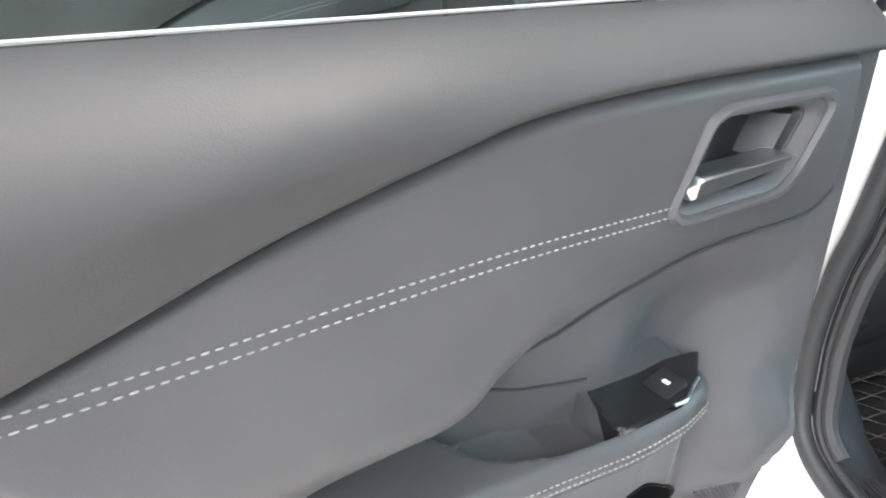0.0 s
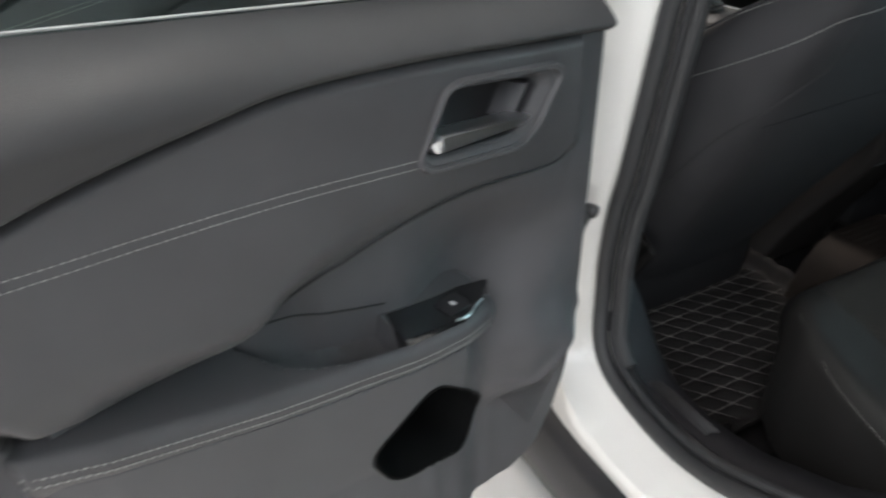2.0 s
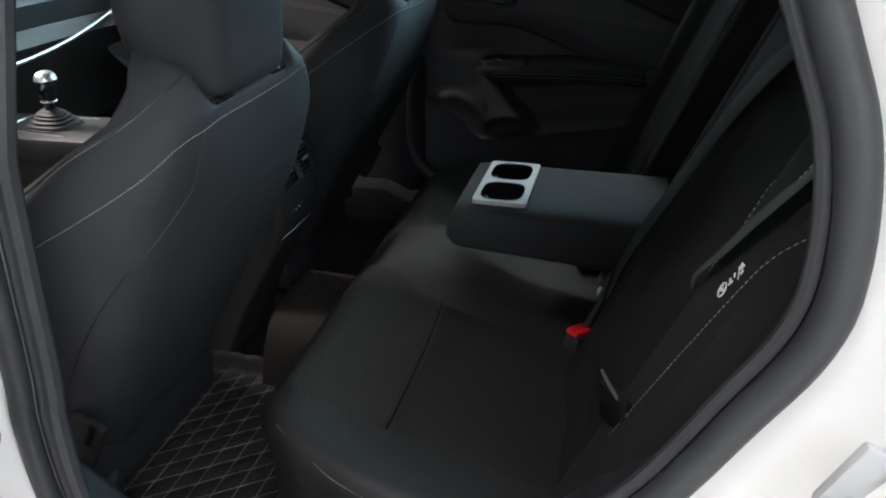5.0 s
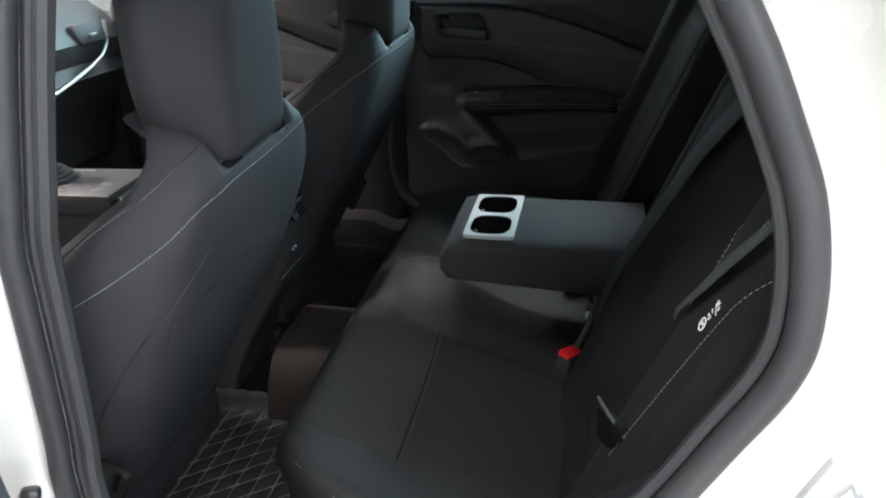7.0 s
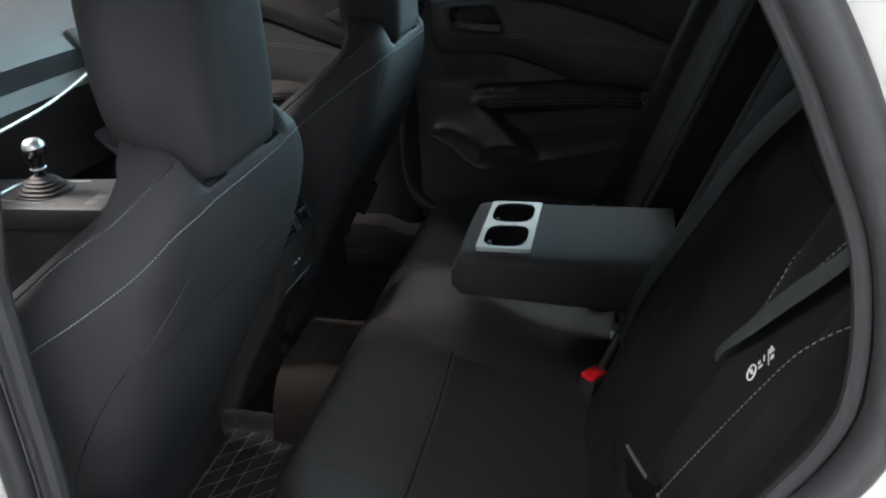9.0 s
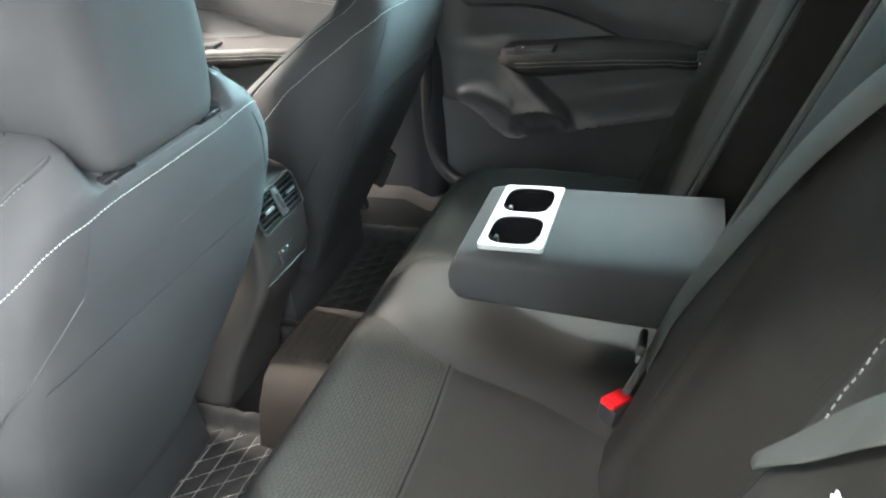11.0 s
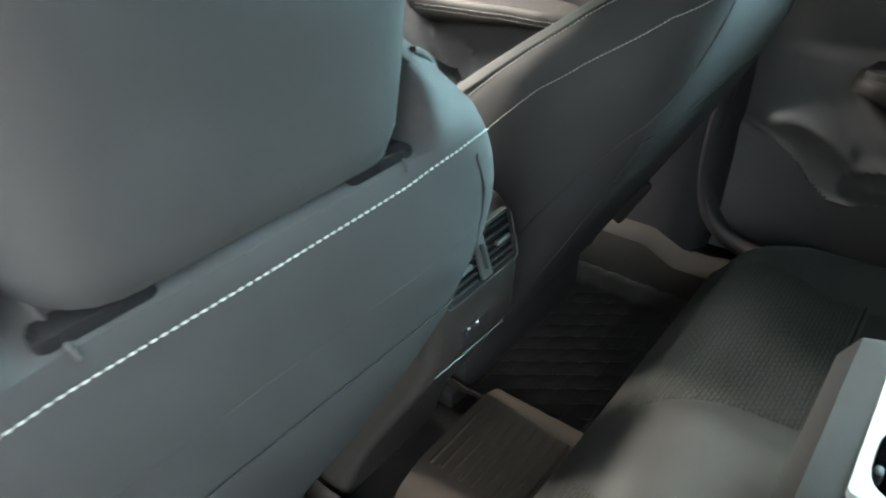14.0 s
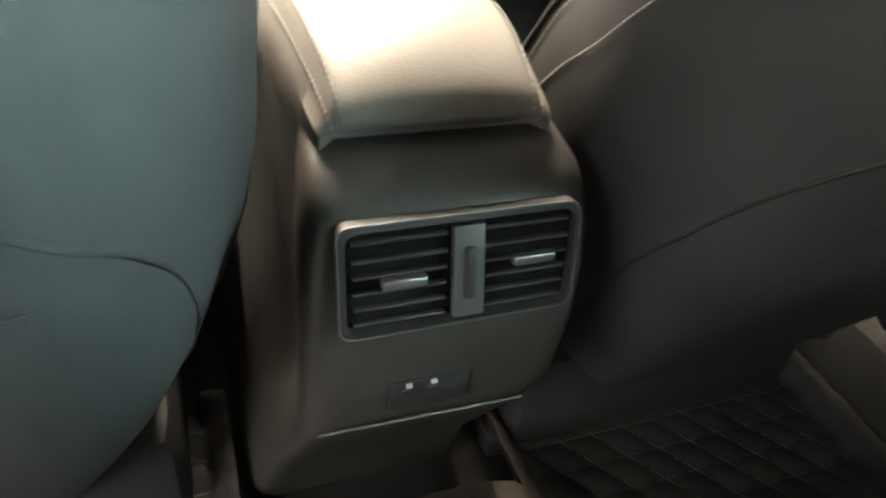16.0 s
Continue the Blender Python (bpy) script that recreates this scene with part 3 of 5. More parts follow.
def inside(poly_pts, x, y):
    hit, n = False, len(poly_pts)
    for i in range(n):
        (x0, y0), (x1, y1) = poly_pts[i - 1][:2], poly_pts[i][:2]
        if (y0 > y) != (y1 > y) and x < x0 + (y - y0) / (y1 - y0) * (x1 - x0):
            hit = not hit
    return hit


def door_card(door, put, nu, nv, C):
    """The lining of a door: put(s, z, h) lays it into the world."""
    S0, S1 = C["s0"], C["s1"]
    H = lambda s, z: card_height(C, s, z)
    belt = lambda s: C["belt"][0] + C["belt"][1] * s
    mouth = rounded(C["mouth"], 0.026, 5) if C["mouth"] else []
    rim_o, rim_i = rounded(C["bezel"], 0.017, 5), rounded(C["bowl"], 0.012, 5)

    def ringof(k, h):
        """Ring between the handle's outer rim (0) and the mouth of its bowl (1), and on into the bowl (up to 2)."""
        out, mid = [], Vector((sum(p[0] for p in rim_i), sum(p[1] for p in rim_i))) / len(rim_i)
        for a, b in zip(rim_o, rim_i):
            p = Vector(a).lerp(Vector(b), min(k, 1))
            out.append(put(*p.lerp(mid, max(0, k - 1)), h))
        return out
    hole_b = [tuple(Vector(a).lerp(Vector(b), 0.35)) for a, b in zip(rim_o, rim_i)]

    def band(zlo, zhi, n, name, mtl, label):
        bm = bmesh.new()
        P = lambda i, j: (lerp(S0, S1, i / nu), lerp(zlo(lerp(S0, S1, i / nu)), zhi(lerp(S0, S1, i / nu)), j / n))
        A = [[bm.verts.new(put(*P(i, j), H(*P(i, j)))) for j in range(n + 1)] for i in range(nu + 1)]
        drop = 0.055 if name == "upper_roll" else 0.0
        B = [[bm.verts.new(put(P(i, j)[0], P(i, j)[1] - (drop if j else 0.0), -0.115)) for j in (0, n)] for i in range(nu + 1)]
        for i in range(nu):
            for j in range(n):
                s, z = P(i + 0.5, j + 0.5)
                if not (inside(mouth, s, z) or inside(hole_b, s, z)):
                    bm.faces.new((A[i][j], A[i + 1][j], A[i + 1][j + 1], A[i][j + 1]))
            bm.faces.new((A[i][0], B[i][0], B[i + 1][0], A[i + 1][0]))
            bm.faces.new((A[i][n], A[i + 1][n], B[i + 1][1], B[i][1]))
            bm.faces.new((B[i][0], B[i][1], B[i + 1][1], B[i + 1][0]))
        for i in (0, nu):
            bm.faces.new([A[i][j] for j in range(n + 1)] + [B[i][1], B[i][0]])
        return part(name, bm, mtl, door, label)

    zbot = lambda s: poly(C["bottom"], s)
    za = lambda s: max(zbot(s) + 0.02, poly(C["a"], s))
    zi = lambda s: min(max(zbot(s) + 0.01, poly(C["b"], s) - 0.006), za(s) - 0.004)
    band(za, belt, int(nv * 0.35), "upper_roll", M_ROLL, "padded dark grey upper roll")
    band(zi, za, int(nv * 0.4), "insert_panel", M_LEATHER, "leatherette covered insert")
    low = band(zbot, zi, int(nv * 0.7), "lower_panel", M_DOOR, "grained plastic lower panel")
    # dark tube drawn as the shadow in the gap between insert and lower panel
    gap = [(0.068, poly(C["a"], 0.07) - 0.012), (0.066, 1.055), (0.068, 1.010), (0.080, poly(C["b"], 0.09) + 0.014), (0.105, poly(C["b"], 0.105) + 0.004)]
    gap += [(s, poly(C["b"], s) + 0.003) for s in (0.14, 0.18, 0.22, 0.26, 0.30, 0.34, 0.38, 0.41, 0.44, 0.47)]
    part("insert_shadow_line", tube([put(p.x, p.y, H(p.x, p.y + 0.004) + 0.0002) for p in spline(gap, 60)], 0.0015, 6), M_VOID, door, "dark line for the shadow gap round the insert")
    # double seam on the insert
    seam = spline(C["seam"], 70)
    s_in, s_out = C["seam"][0][0], C["seam"][-1][0]
    for d in (0.0, -0.0075):
        row = [(p.x, p.y + d + lerp(0.0045, 0.0, (p.x - s_in) / (s_out - s_in))) for p in seam]
        part("seam_stitching", stitches([[put(a, b, H(a, b) + 0.0004) for a, b in row]], 0.0040, 0.0024, 0.00055), M_THREAD, door, "pale seam stitching")
    # handle surround, bowl and pull
    part("handle_surround", loft([ringof(-0.06, -0.008), ringof(0, 0.004), ringof(0.12, 0.0085), ringof(0.36, 0.0085), ringof(0.45, 0.004), ringof(0.55, 0.0045), ringof(0.80, 0.001), ringof(1.0, -0.007)], True, False), M_DOOR, door, "raised handle surround")
    part("handle_bowl", loft([ringof(0.97, -0.005), ringof(1.04, -0.018), ringof(1.12, -0.034), ringof(1.5, -0.038)], True, "last"), M_BLACK, door, "dark handle bowl")
    (s_a, t_a, b_a), (s_b, t_b, b_b) = C["bar"]
    rings = []
    for k in range(25):
        t = k / 24
        s, zt, zb = lerp(s_a, s_b, t), lerp(t_a, t_b, t), lerp(b_a, b_b, t)
        zm, hz = (zt + zb) / 2, (zt - zb) / 2
        e = math.sqrt(max(0.0, 1 - (1 - min(1, t / 0.07)) ** 2)) * lerp(1, 0.35, sstep(0.90, 1.0, t))
        sec = ((-0.014, 0.78), (0.004, 1.0), (0.0095, 0.97), (0.0115, 0.86), (0.0085, 0.70), (0.0040, -0.80), (0.0015, -0.96), (-0.006, -1.0), (-0.016, -0.7))
        rings.append([put(s, zm + hz * v * lerp(0.25, 1, e), (h + 0.003 * (1 - t)) * lerp(0.5, 1, e)) for h, v in sec])
    part("door_pull", loft(rings), M_CHROME, door, "satin chrome inner door pull")
    (fs, fz), (gs, gz), fw = C["fin"]
    part("bowl_fin", loft([[put(lerp(fs, gs, k) + dx, lerp(fz, gz, k), hh) for dx, hh in ((0, -0.036), (-0.004, -0.014), (-0.010, -0.009), (-fw + 0.008, -0.012), (-fw, -0.036))] for k in (0, 0.3, 0.6, 0.9, 1)], True, True), M_DOOR, door, "grey grip fin in the bowl")
    # arm rest
    rings = []
    deep = C["drop"] if callable(C["drop"]) else lambda s: C["drop"]
    for k in range(121):
        s = lerp(*C["arm"], k / 120)
        top, out = poly(C["top"], s), poly(C["out"], s)
        lip = poly(C["cup"], s) if "cup" in C else 0.0
        dip = sstep(0.326, 0.334, s) * sstep(0.493, 0.47, s) if "cup" in C else 0.0
        ring = []
        for j in range(50):
            w = j / 49
            if w < 0.52:                              # the top, from the card outwards
                q = w / 0.52
                h = lerp(C["back"], out - 0.012, q)
                z = top - 0.014 * q - dip * 0.070 * (1 - sstep(lip - 0.22, lip, q))
            elif w < 0.68:                            # rounded outer edge
                a = (w - 0.52) / 0.16 * math.pi / 2
                h = out - 0.012 + 0.012 * math.sin(a)
                z = top - 0.014 - 0.016 * (1 - math.cos(a))
            else:
                q = (w - 0.68) / 0.32
                h = lerp(out, C["back"] + 0.01, q ** C["under"])
                z = lerp(top - 0.030, top - deep(s), q)
            ring.append(put(s, z, h))
        rings.append(ring)
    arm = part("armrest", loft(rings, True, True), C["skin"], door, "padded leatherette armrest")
    for d in (0.0295, 0.0385):
        line = [put(s, poly(C["top"], s) - d, poly(C["out"], s) + 0.0004 - 0.09 * (d - 0.030) * (d > 0.03)) for s in [lerp(C["arm"][0] + 0.055, C["arm"][1] - 0.016, k / 50) for k in range(51)]]
        part("armrest_stitching", stitches([line]), M_THREAD, arm, "pale seam on the armrest")
    # dark tube drawn for the shade of the crease above the cup
    if "cup_edge" in C:
        part("cup_edge", tube([put(p.x, p.y, H(p.x, p.y) + 0.0006) for p in spline(C["cup_edge"], 30)], 0.0013, 6), M_VOID, door, "dark line for the crease shade over the pull cup")
    # switch panel
    sw = rounded(C["switch"], 0.008, 4)
    z0, s_z, slope = C["deck"]
    def deck(s, h, up):
        return put(s, z0 + slope * (s - s_z) + up, h)
    cs = Vector((sum(p[0] for p in C["switch"]) / 5, sum(p[1] for p in C["switch"]) / 5))
    panel = part("switch_panel", loft([[deck(*p, -0.035) for p in sw], [deck(*p, 0.002) for p in sw], [deck(*(cs + (Vector(p) - cs) * 0.96), 0.005) for p in sw]]), C["plate"], door, "black window switch panel")
    sq = rounded([(cs.x - 0.026, cs.y - 0.014), (cs.x + 0.010, cs.y - 0.010), (cs.x + 0.010, cs.y + 0.018), (cs.x - 0.026, cs.y + 0.014)], 0.004, 3)
    part("window_switch", loft([[deck(*p, 0.003) for p in sq], [deck(p[0], p[1], 0.008 + 0.10 * (cs.x - 0.008 - p[0])) for p in sq]]), M_BLACK, panel, "small window lifter switch")
    part("switch_symbol", loft([[deck(cs.x - 0.008 + dx, cs.y + 0.003 + dy, 0.0085 + up - 0.1 * dx) for dx, dy in ((-0.0025, -0.0035), (0.0025, -0.0035), (0.0025, 0.0035), (-0.0025, 0.0035))] for up in (0, 0.0008)]), M_PRINT, panel, "white window symbol")
    if not C["mouth"]:
        return low
    e = [Vector(p) for p in C["switch"]]
    rim = [deck(p.x, p.y, 0.004) for p in spline([e[3].lerp(e[2], 0.15), e[3] + Vector((-0.004, 0.0)), e[3].lerp(e[4], 0.6), e[4]], 16)]
    part("panel_edge", tube(rim, 0.0016, 6), M_CHROME, panel, "bright edge strip")
    # bin mouth, its inside coloured near black for the shade in it
    cm = Vector((sum(p[0] for p in C["mouth"]) / 6, sum(p[1] for p in C["mouth"]) / 6))
    def mring(k, h):
        return [put(*(cm + (Vector(p) - cm) * k), H(*p) + h) for p in mouth]
    part("bottle_bin", loft([mring(1.035, -0.002), mring(1.02, 0.002), mring(0.985, 0.001), mring(0.965, -0.006), mring(0.90, -0.060), mring(0.84, -0.095), mring(0.3, -0.10)], True, "last"), C["bin"], low, "bottle bin mouth, near black for the shade inside")
    # speaker ribs
    a0, a1, b0, b1 = [Vector(p) for p in C["spk"]]
    for k in range(30):
        a, b = a0.lerp(a1, k / 29), b0.lerp(b1, k / 29)
        part("speaker_rib", tube([put(p.x, p.y, H(p.x, p.y) + 0.0008) for p in (a, a.lerp(b, 0.33), a.lerp(b, 0.66), b)], 0.0015, 5), M_DOOR, low)
    return low


rear_door = thing("rear_door", (-1.2, -0.10, 0.42), "open rear car door with dark grey lining", "car door")
SWING = math.atan(0.27)


def put_left(s, z, h):
    """The opened rear door: along it from the hinge side, up, and out from its face."""
    return Vector((-0.93 - math.cos(SWING) * (s - 0.13) + math.sin(SWING) * h, -0.18 - math.sin(SWING) * (s - 0.13) - math.cos(SWING) * h, z))


door_card(rear_door, put_left, 240, 170, OPEN_CARD)
# steel shell, window frame, glass
belt_left = lambda s: 1.153 + 0.1 * s
shell = []
for k in range(27):
    s = lerp(0.03, 0.80, k / 26)
    z0, z1 = poly(OPEN_CARD["bottom"], s) - 0.012, belt_left(s) - 0.012
    shell.append([put_left(s, z, h) for h, z in ((-0.118, z0 + 0.022), (-0.17, z0 + 0.02), (-0.21, lerp(z0, z1, 0.5)), (-0.15, z1 - 0.04), (-0.125, z1 - 0.055), (-0.118, z1 - 0.06))])
part("outer_shell", loft(shell, True, True), M_WHITE, rear_door, "white painted outer door skin")
part("belt_strip", tube([put_left(s, belt_left(s) - 0.001, -0.052) for s in (0.05, 0.3, 0.55, 0.775)], 0.0012, 6), M_SILVER, rear_door, "pale edge strip at the window")
part("front_frame", loft([ellipse_ring(put_left(lerp(0.037, 0.030, k), lerp(1.13, 1.57, k), -0.050 + 0.08 * k), (1, 0, 0), (0, 1, 0), 0.030, 0.018, 12, 3) for k in (0, 0.35, 0.7, 1)]), M_WHITE, rear_door, "white window frame post")
part("frame_cover", loft([ellipse_ring(put_left(-0.006, lerp(1.128, 1.57, k), -0.045 + 0.08 * k), (1, 0, 0), (0, 1, 0), 0.016 if k else 0.019, 0.012, 10, 3) for k in (0, 0.2, 0.25, 1)]), M_BLACK, rear_door, "black edge cover of the frame")
part("rear_frame", loft([ellipse_ring(put_left(lerp(0.775, 0.62, k), lerp(1.21, 1.57, k), -0.085 + 0.08 * k), (1, 0, 0), (0, 1, 0), 0.022, 0.026, 12, 3) for k in (0, 0.5, 1)]), M_BLACK, rear_door, "black window frame post")
part("top_frame", tube(spline([put_left(0.03, 1.56, 0.02), put_left(0.36, 1.595, -0.002), put_left(0.62, 1.565, -0.005)], 14), 0.018, 8), M_BLACK, rear_door, "black upper window frame")
pane = part("window_pane", loft([[put_left(s, z, h + o) for s, z, h in ((0.04, 1.14, -0.055), (0.77, 1.20, -0.075), (0.61, 1.56, -0.006), (0.04, 1.56, -0.006))] for o in (0, 0.004)]), M_GLASS, rear_door, "clear wound-up window glass", False)
pane.visible_shadow = False
check = part("door_check", ribbon(spline([(-0.812, -0.100, 0.772), (-0.785, -0.078, 0.786), (-0.760, -0.060, 0.799), (-0.742, -0.048, 0.804)], 10), 0.013, 0.005, lambda p, t: (0, 0, 1)), M_SATIN, rear_door, "dark metal door check strap")
part("check_knob", box(-0.742, -0.049, 0.806, 0.026, 0.022, 0.020, 0.006, pose(0, 0, 0, 15, 25, 40)), M_SLAT, check, "rounded grey end of the strap")


# right doors, closed, seen from inside
right_rear = thing("right_rear_door", (0.77, -0.5, 0.42), "closed rear door with dark lining and padded armrest", "car door")
door_card(right_rear, lambda s, z, h: Vector((0.725 - h, -0.110 - s, z + 0.012)), 190, 170, SHUT_CARD)
right_front = thing("right_front_door", (0.77, 0.4, 0.42), "closed front door with dark lining and padded armrest", "car door")
door_card(right_front, lambda s, z, h: Vector((0.725 - h, 0.79 - s, z + 0.02)), 70, 60, SHUT_CARD)
left_front = thing("left_front_door", (-1.2, 0.95, 0.42), "open front car door with dark grey lining", "car door")
M_LF = pose(-0.82, 0.98, 0.0, 0, 0, 22)
door_card(left_front, lambda s, z, h: M_LF @ Vector((-s * 1.12, -h, z - 0.01)), 70, 60, SHUT_CARD)
part("outer_shell", loft([[M_LF @ Vector((-s * 1.12, y, z)) for y, z in ((0.06, poly(SHUT_CARD["bottom"], s) - 0.03), (0.16, poly(SHUT_CARD["bottom"], s)), (0.17, 0.9), (0.12, 1.15), (0.06, 1.15))] for s in (0, 0.2, 0.4, 0.6, 0.83)]), M_WHITE, left_front, "white painted outer door skin")
part("rear_frame", loft([ellipse_ring(M_LF @ Vector((lerp(-0.90, -0.70, k), 0.06 - 0.08 * k, lerp(1.14, 1.56, k))), (1, 0, 0), (0, 1, 0), 0.025, 0.035, 12, 3) for k in (0, 0.5, 1)]), M_WHITE, left_front, "white window frame post")
part("hinge", box(-0.825, 1.03, 0.75, 0.09, 0.06, 0.07, 0.006), M_WHITE, left_front)
part("kick_panel", box(0.80, 1.13, 0.68, 0.06, 0.50, 0.80, 0.02), M_BLACK, car, "dark panel beside the front footwell")
part("front_wing", box(-0.86, 1.45, 0.62, 0.06, 0.9, 0.7, 0.05), M_WHITE, car, "white front wing panel")

# lower right pillar trim with its moulded foot
bm = loft([ellipse_ring(c, (0, 1, 0), (0, 0, 1), a, b, 20, 3.5) for c, a, b in (((0.74, -0.01, 0.70), 0.115, 0.30), ((0.70, -0.01, 0.70), 0.110, 0.295), ((0.675, -0.005, 0.69), 0.09, 0.27), ((0.67, 0, 0.69), 0.05, 0.2))])
trim = tagged(part("pillar_trim", bm, M_TRIM, None, "moulded grey plastic cover of the right centre pillar"), "", "trim", "", "structure")
bm = loft([[(x, y, z) for y, z in ((0.12, 0.37), (0.12, h), (-0.02, h), (-0.08, h - 0.03), (-0.42, h - 0.02), (-0.42, 0.37))] for x, h in ((0.72, 0.535), (0.66, 0.53), (0.625, 0.515), (0.61, 0.47), (0.605, 0.38))])
tagged(part("right_sill_trim", bm, M_BACK, None, "grey plastic sill trim beside the mat"), "", "trim", "", "structure")
tagged(part("right_door_seal", tube(spline([(0.700, -0.140, 1.12), (0.692, -0.108, 0.95), (0.690, -0.084, 0.75), (0.690, -0.092, 0.63), (0.688, -0.145, 0.555), (0.685, -0.245, 0.525)], 40), 0.018, 12), M_VOID, None, "black rubber seal of the closed door"), "", "seal", "", "structure")

# ---------------------------------------------------------------- front seats
SX = -0.358


def seat_back_y(z):
    return poly([(0.42, 0.125), (0.50, 0.075), (0.57, 0.030), (0.65, -0.012), (0.75, -0.070), (0.85, -0.125), (0.93, -0.165), (1.00, -0.192), (1.06, -0.211), (1.11, -0.219), (1.15, -0.204), (1.18, -0.170)], z)


def seat_half(z):
    return poly([(0.42, 0.110), (0.50, 0.145), (0.57, 0.178), (0.65, 0.210), (0.70, 0.228), (0.75, 0.243), (0.82, 0.258), (0.92, 0.267), (1.0, 0.266), (1.03, 0.257), (1.06, 0.238), (1.09, 0.212), (1.13, 0.168), (1.16, 0.135), (1.18, 0.10)], z)


def seat_section(z):
    """Half section of the seat back at height z, from the middle of its rear face round the bolster to the front."""
    deep = poly([(0.42, 0.85), (1.0, 1.0), (1.03, 0.92), (1.06, 0.78), (1.09, 0.62), (1.13, 0.46), (1.18, 0.30)], z)
    front = poly([(0.42, 0.20), (0.60, 0.25), (0.75, 0.275), (0.87, 0.272), (0.92, 0.258), (0.967, 0.232), (1.0, 0.20), (1.03, 0.170), (1.06, 0.138), (1.09, 0.106), (1.13, 0.076), (1.18, 0.048)], z)
    w = seat_half(z) / 0.262
    rear = [(0.0, 0.0), (0.13, 0.0), (0.184, 0.005), (0.215, 0.021), (0.236, 0.050), (0.256, 0.10), (0.270, 0.155)]
    pts = [(x * w, y * deep) for x, y in rear] + [(0.248 * w, front), (0.20 * w, front + 0.014), (0.13 * w, front - 0.045), (0.0, front - 0.06)]
    sec = spline(pts, 81)
    for p in sec[:41]:                              # hollow under the headrest, between the two shoulders
        p.y += 0.034 * sstep(1.106, 1.130, z) * (1 - sstep(0.088, 0.112, p.x))
    return sec


SEAT_LEVELS = [0.42, 0.48, 0.55, 0.62, 0.70, 0.78, 0.85, 0.91, 0.96, 1.0, 1.03, 1.05, 1.07, 1.085, 1.095, 1.103, 1.110, 1.117, 1.124, 1.131, 1.14, 1.15, 1.16, 1.168, 1.175, 1.18]
INNER_SEAM = [(0, 1.096), (0.75, 1.098), (1, 1.100), (1.4, 1.101), (2, 1.101), (2.6, 1.098), (3, 1.094), (4, 1.078), (4.3, 1.070), (4.9, 1.038), (5.3, 1.010), (5.7, 0.983), (6.05, 0.952), (6.25, 0.92), (6.4, 0.89), (6.5, 0.85), (6.5, 0.78)]
OUTER_SEAM = [(0, 1.096), (0.75, 1.096), (1, 1.095), (1.4, 1.092), (2, 1.090), (2.6, 1.084), (3, 1.076), (4, 1.047), (5, 1.004), (6, 0.962), (6.6, 0.94)]


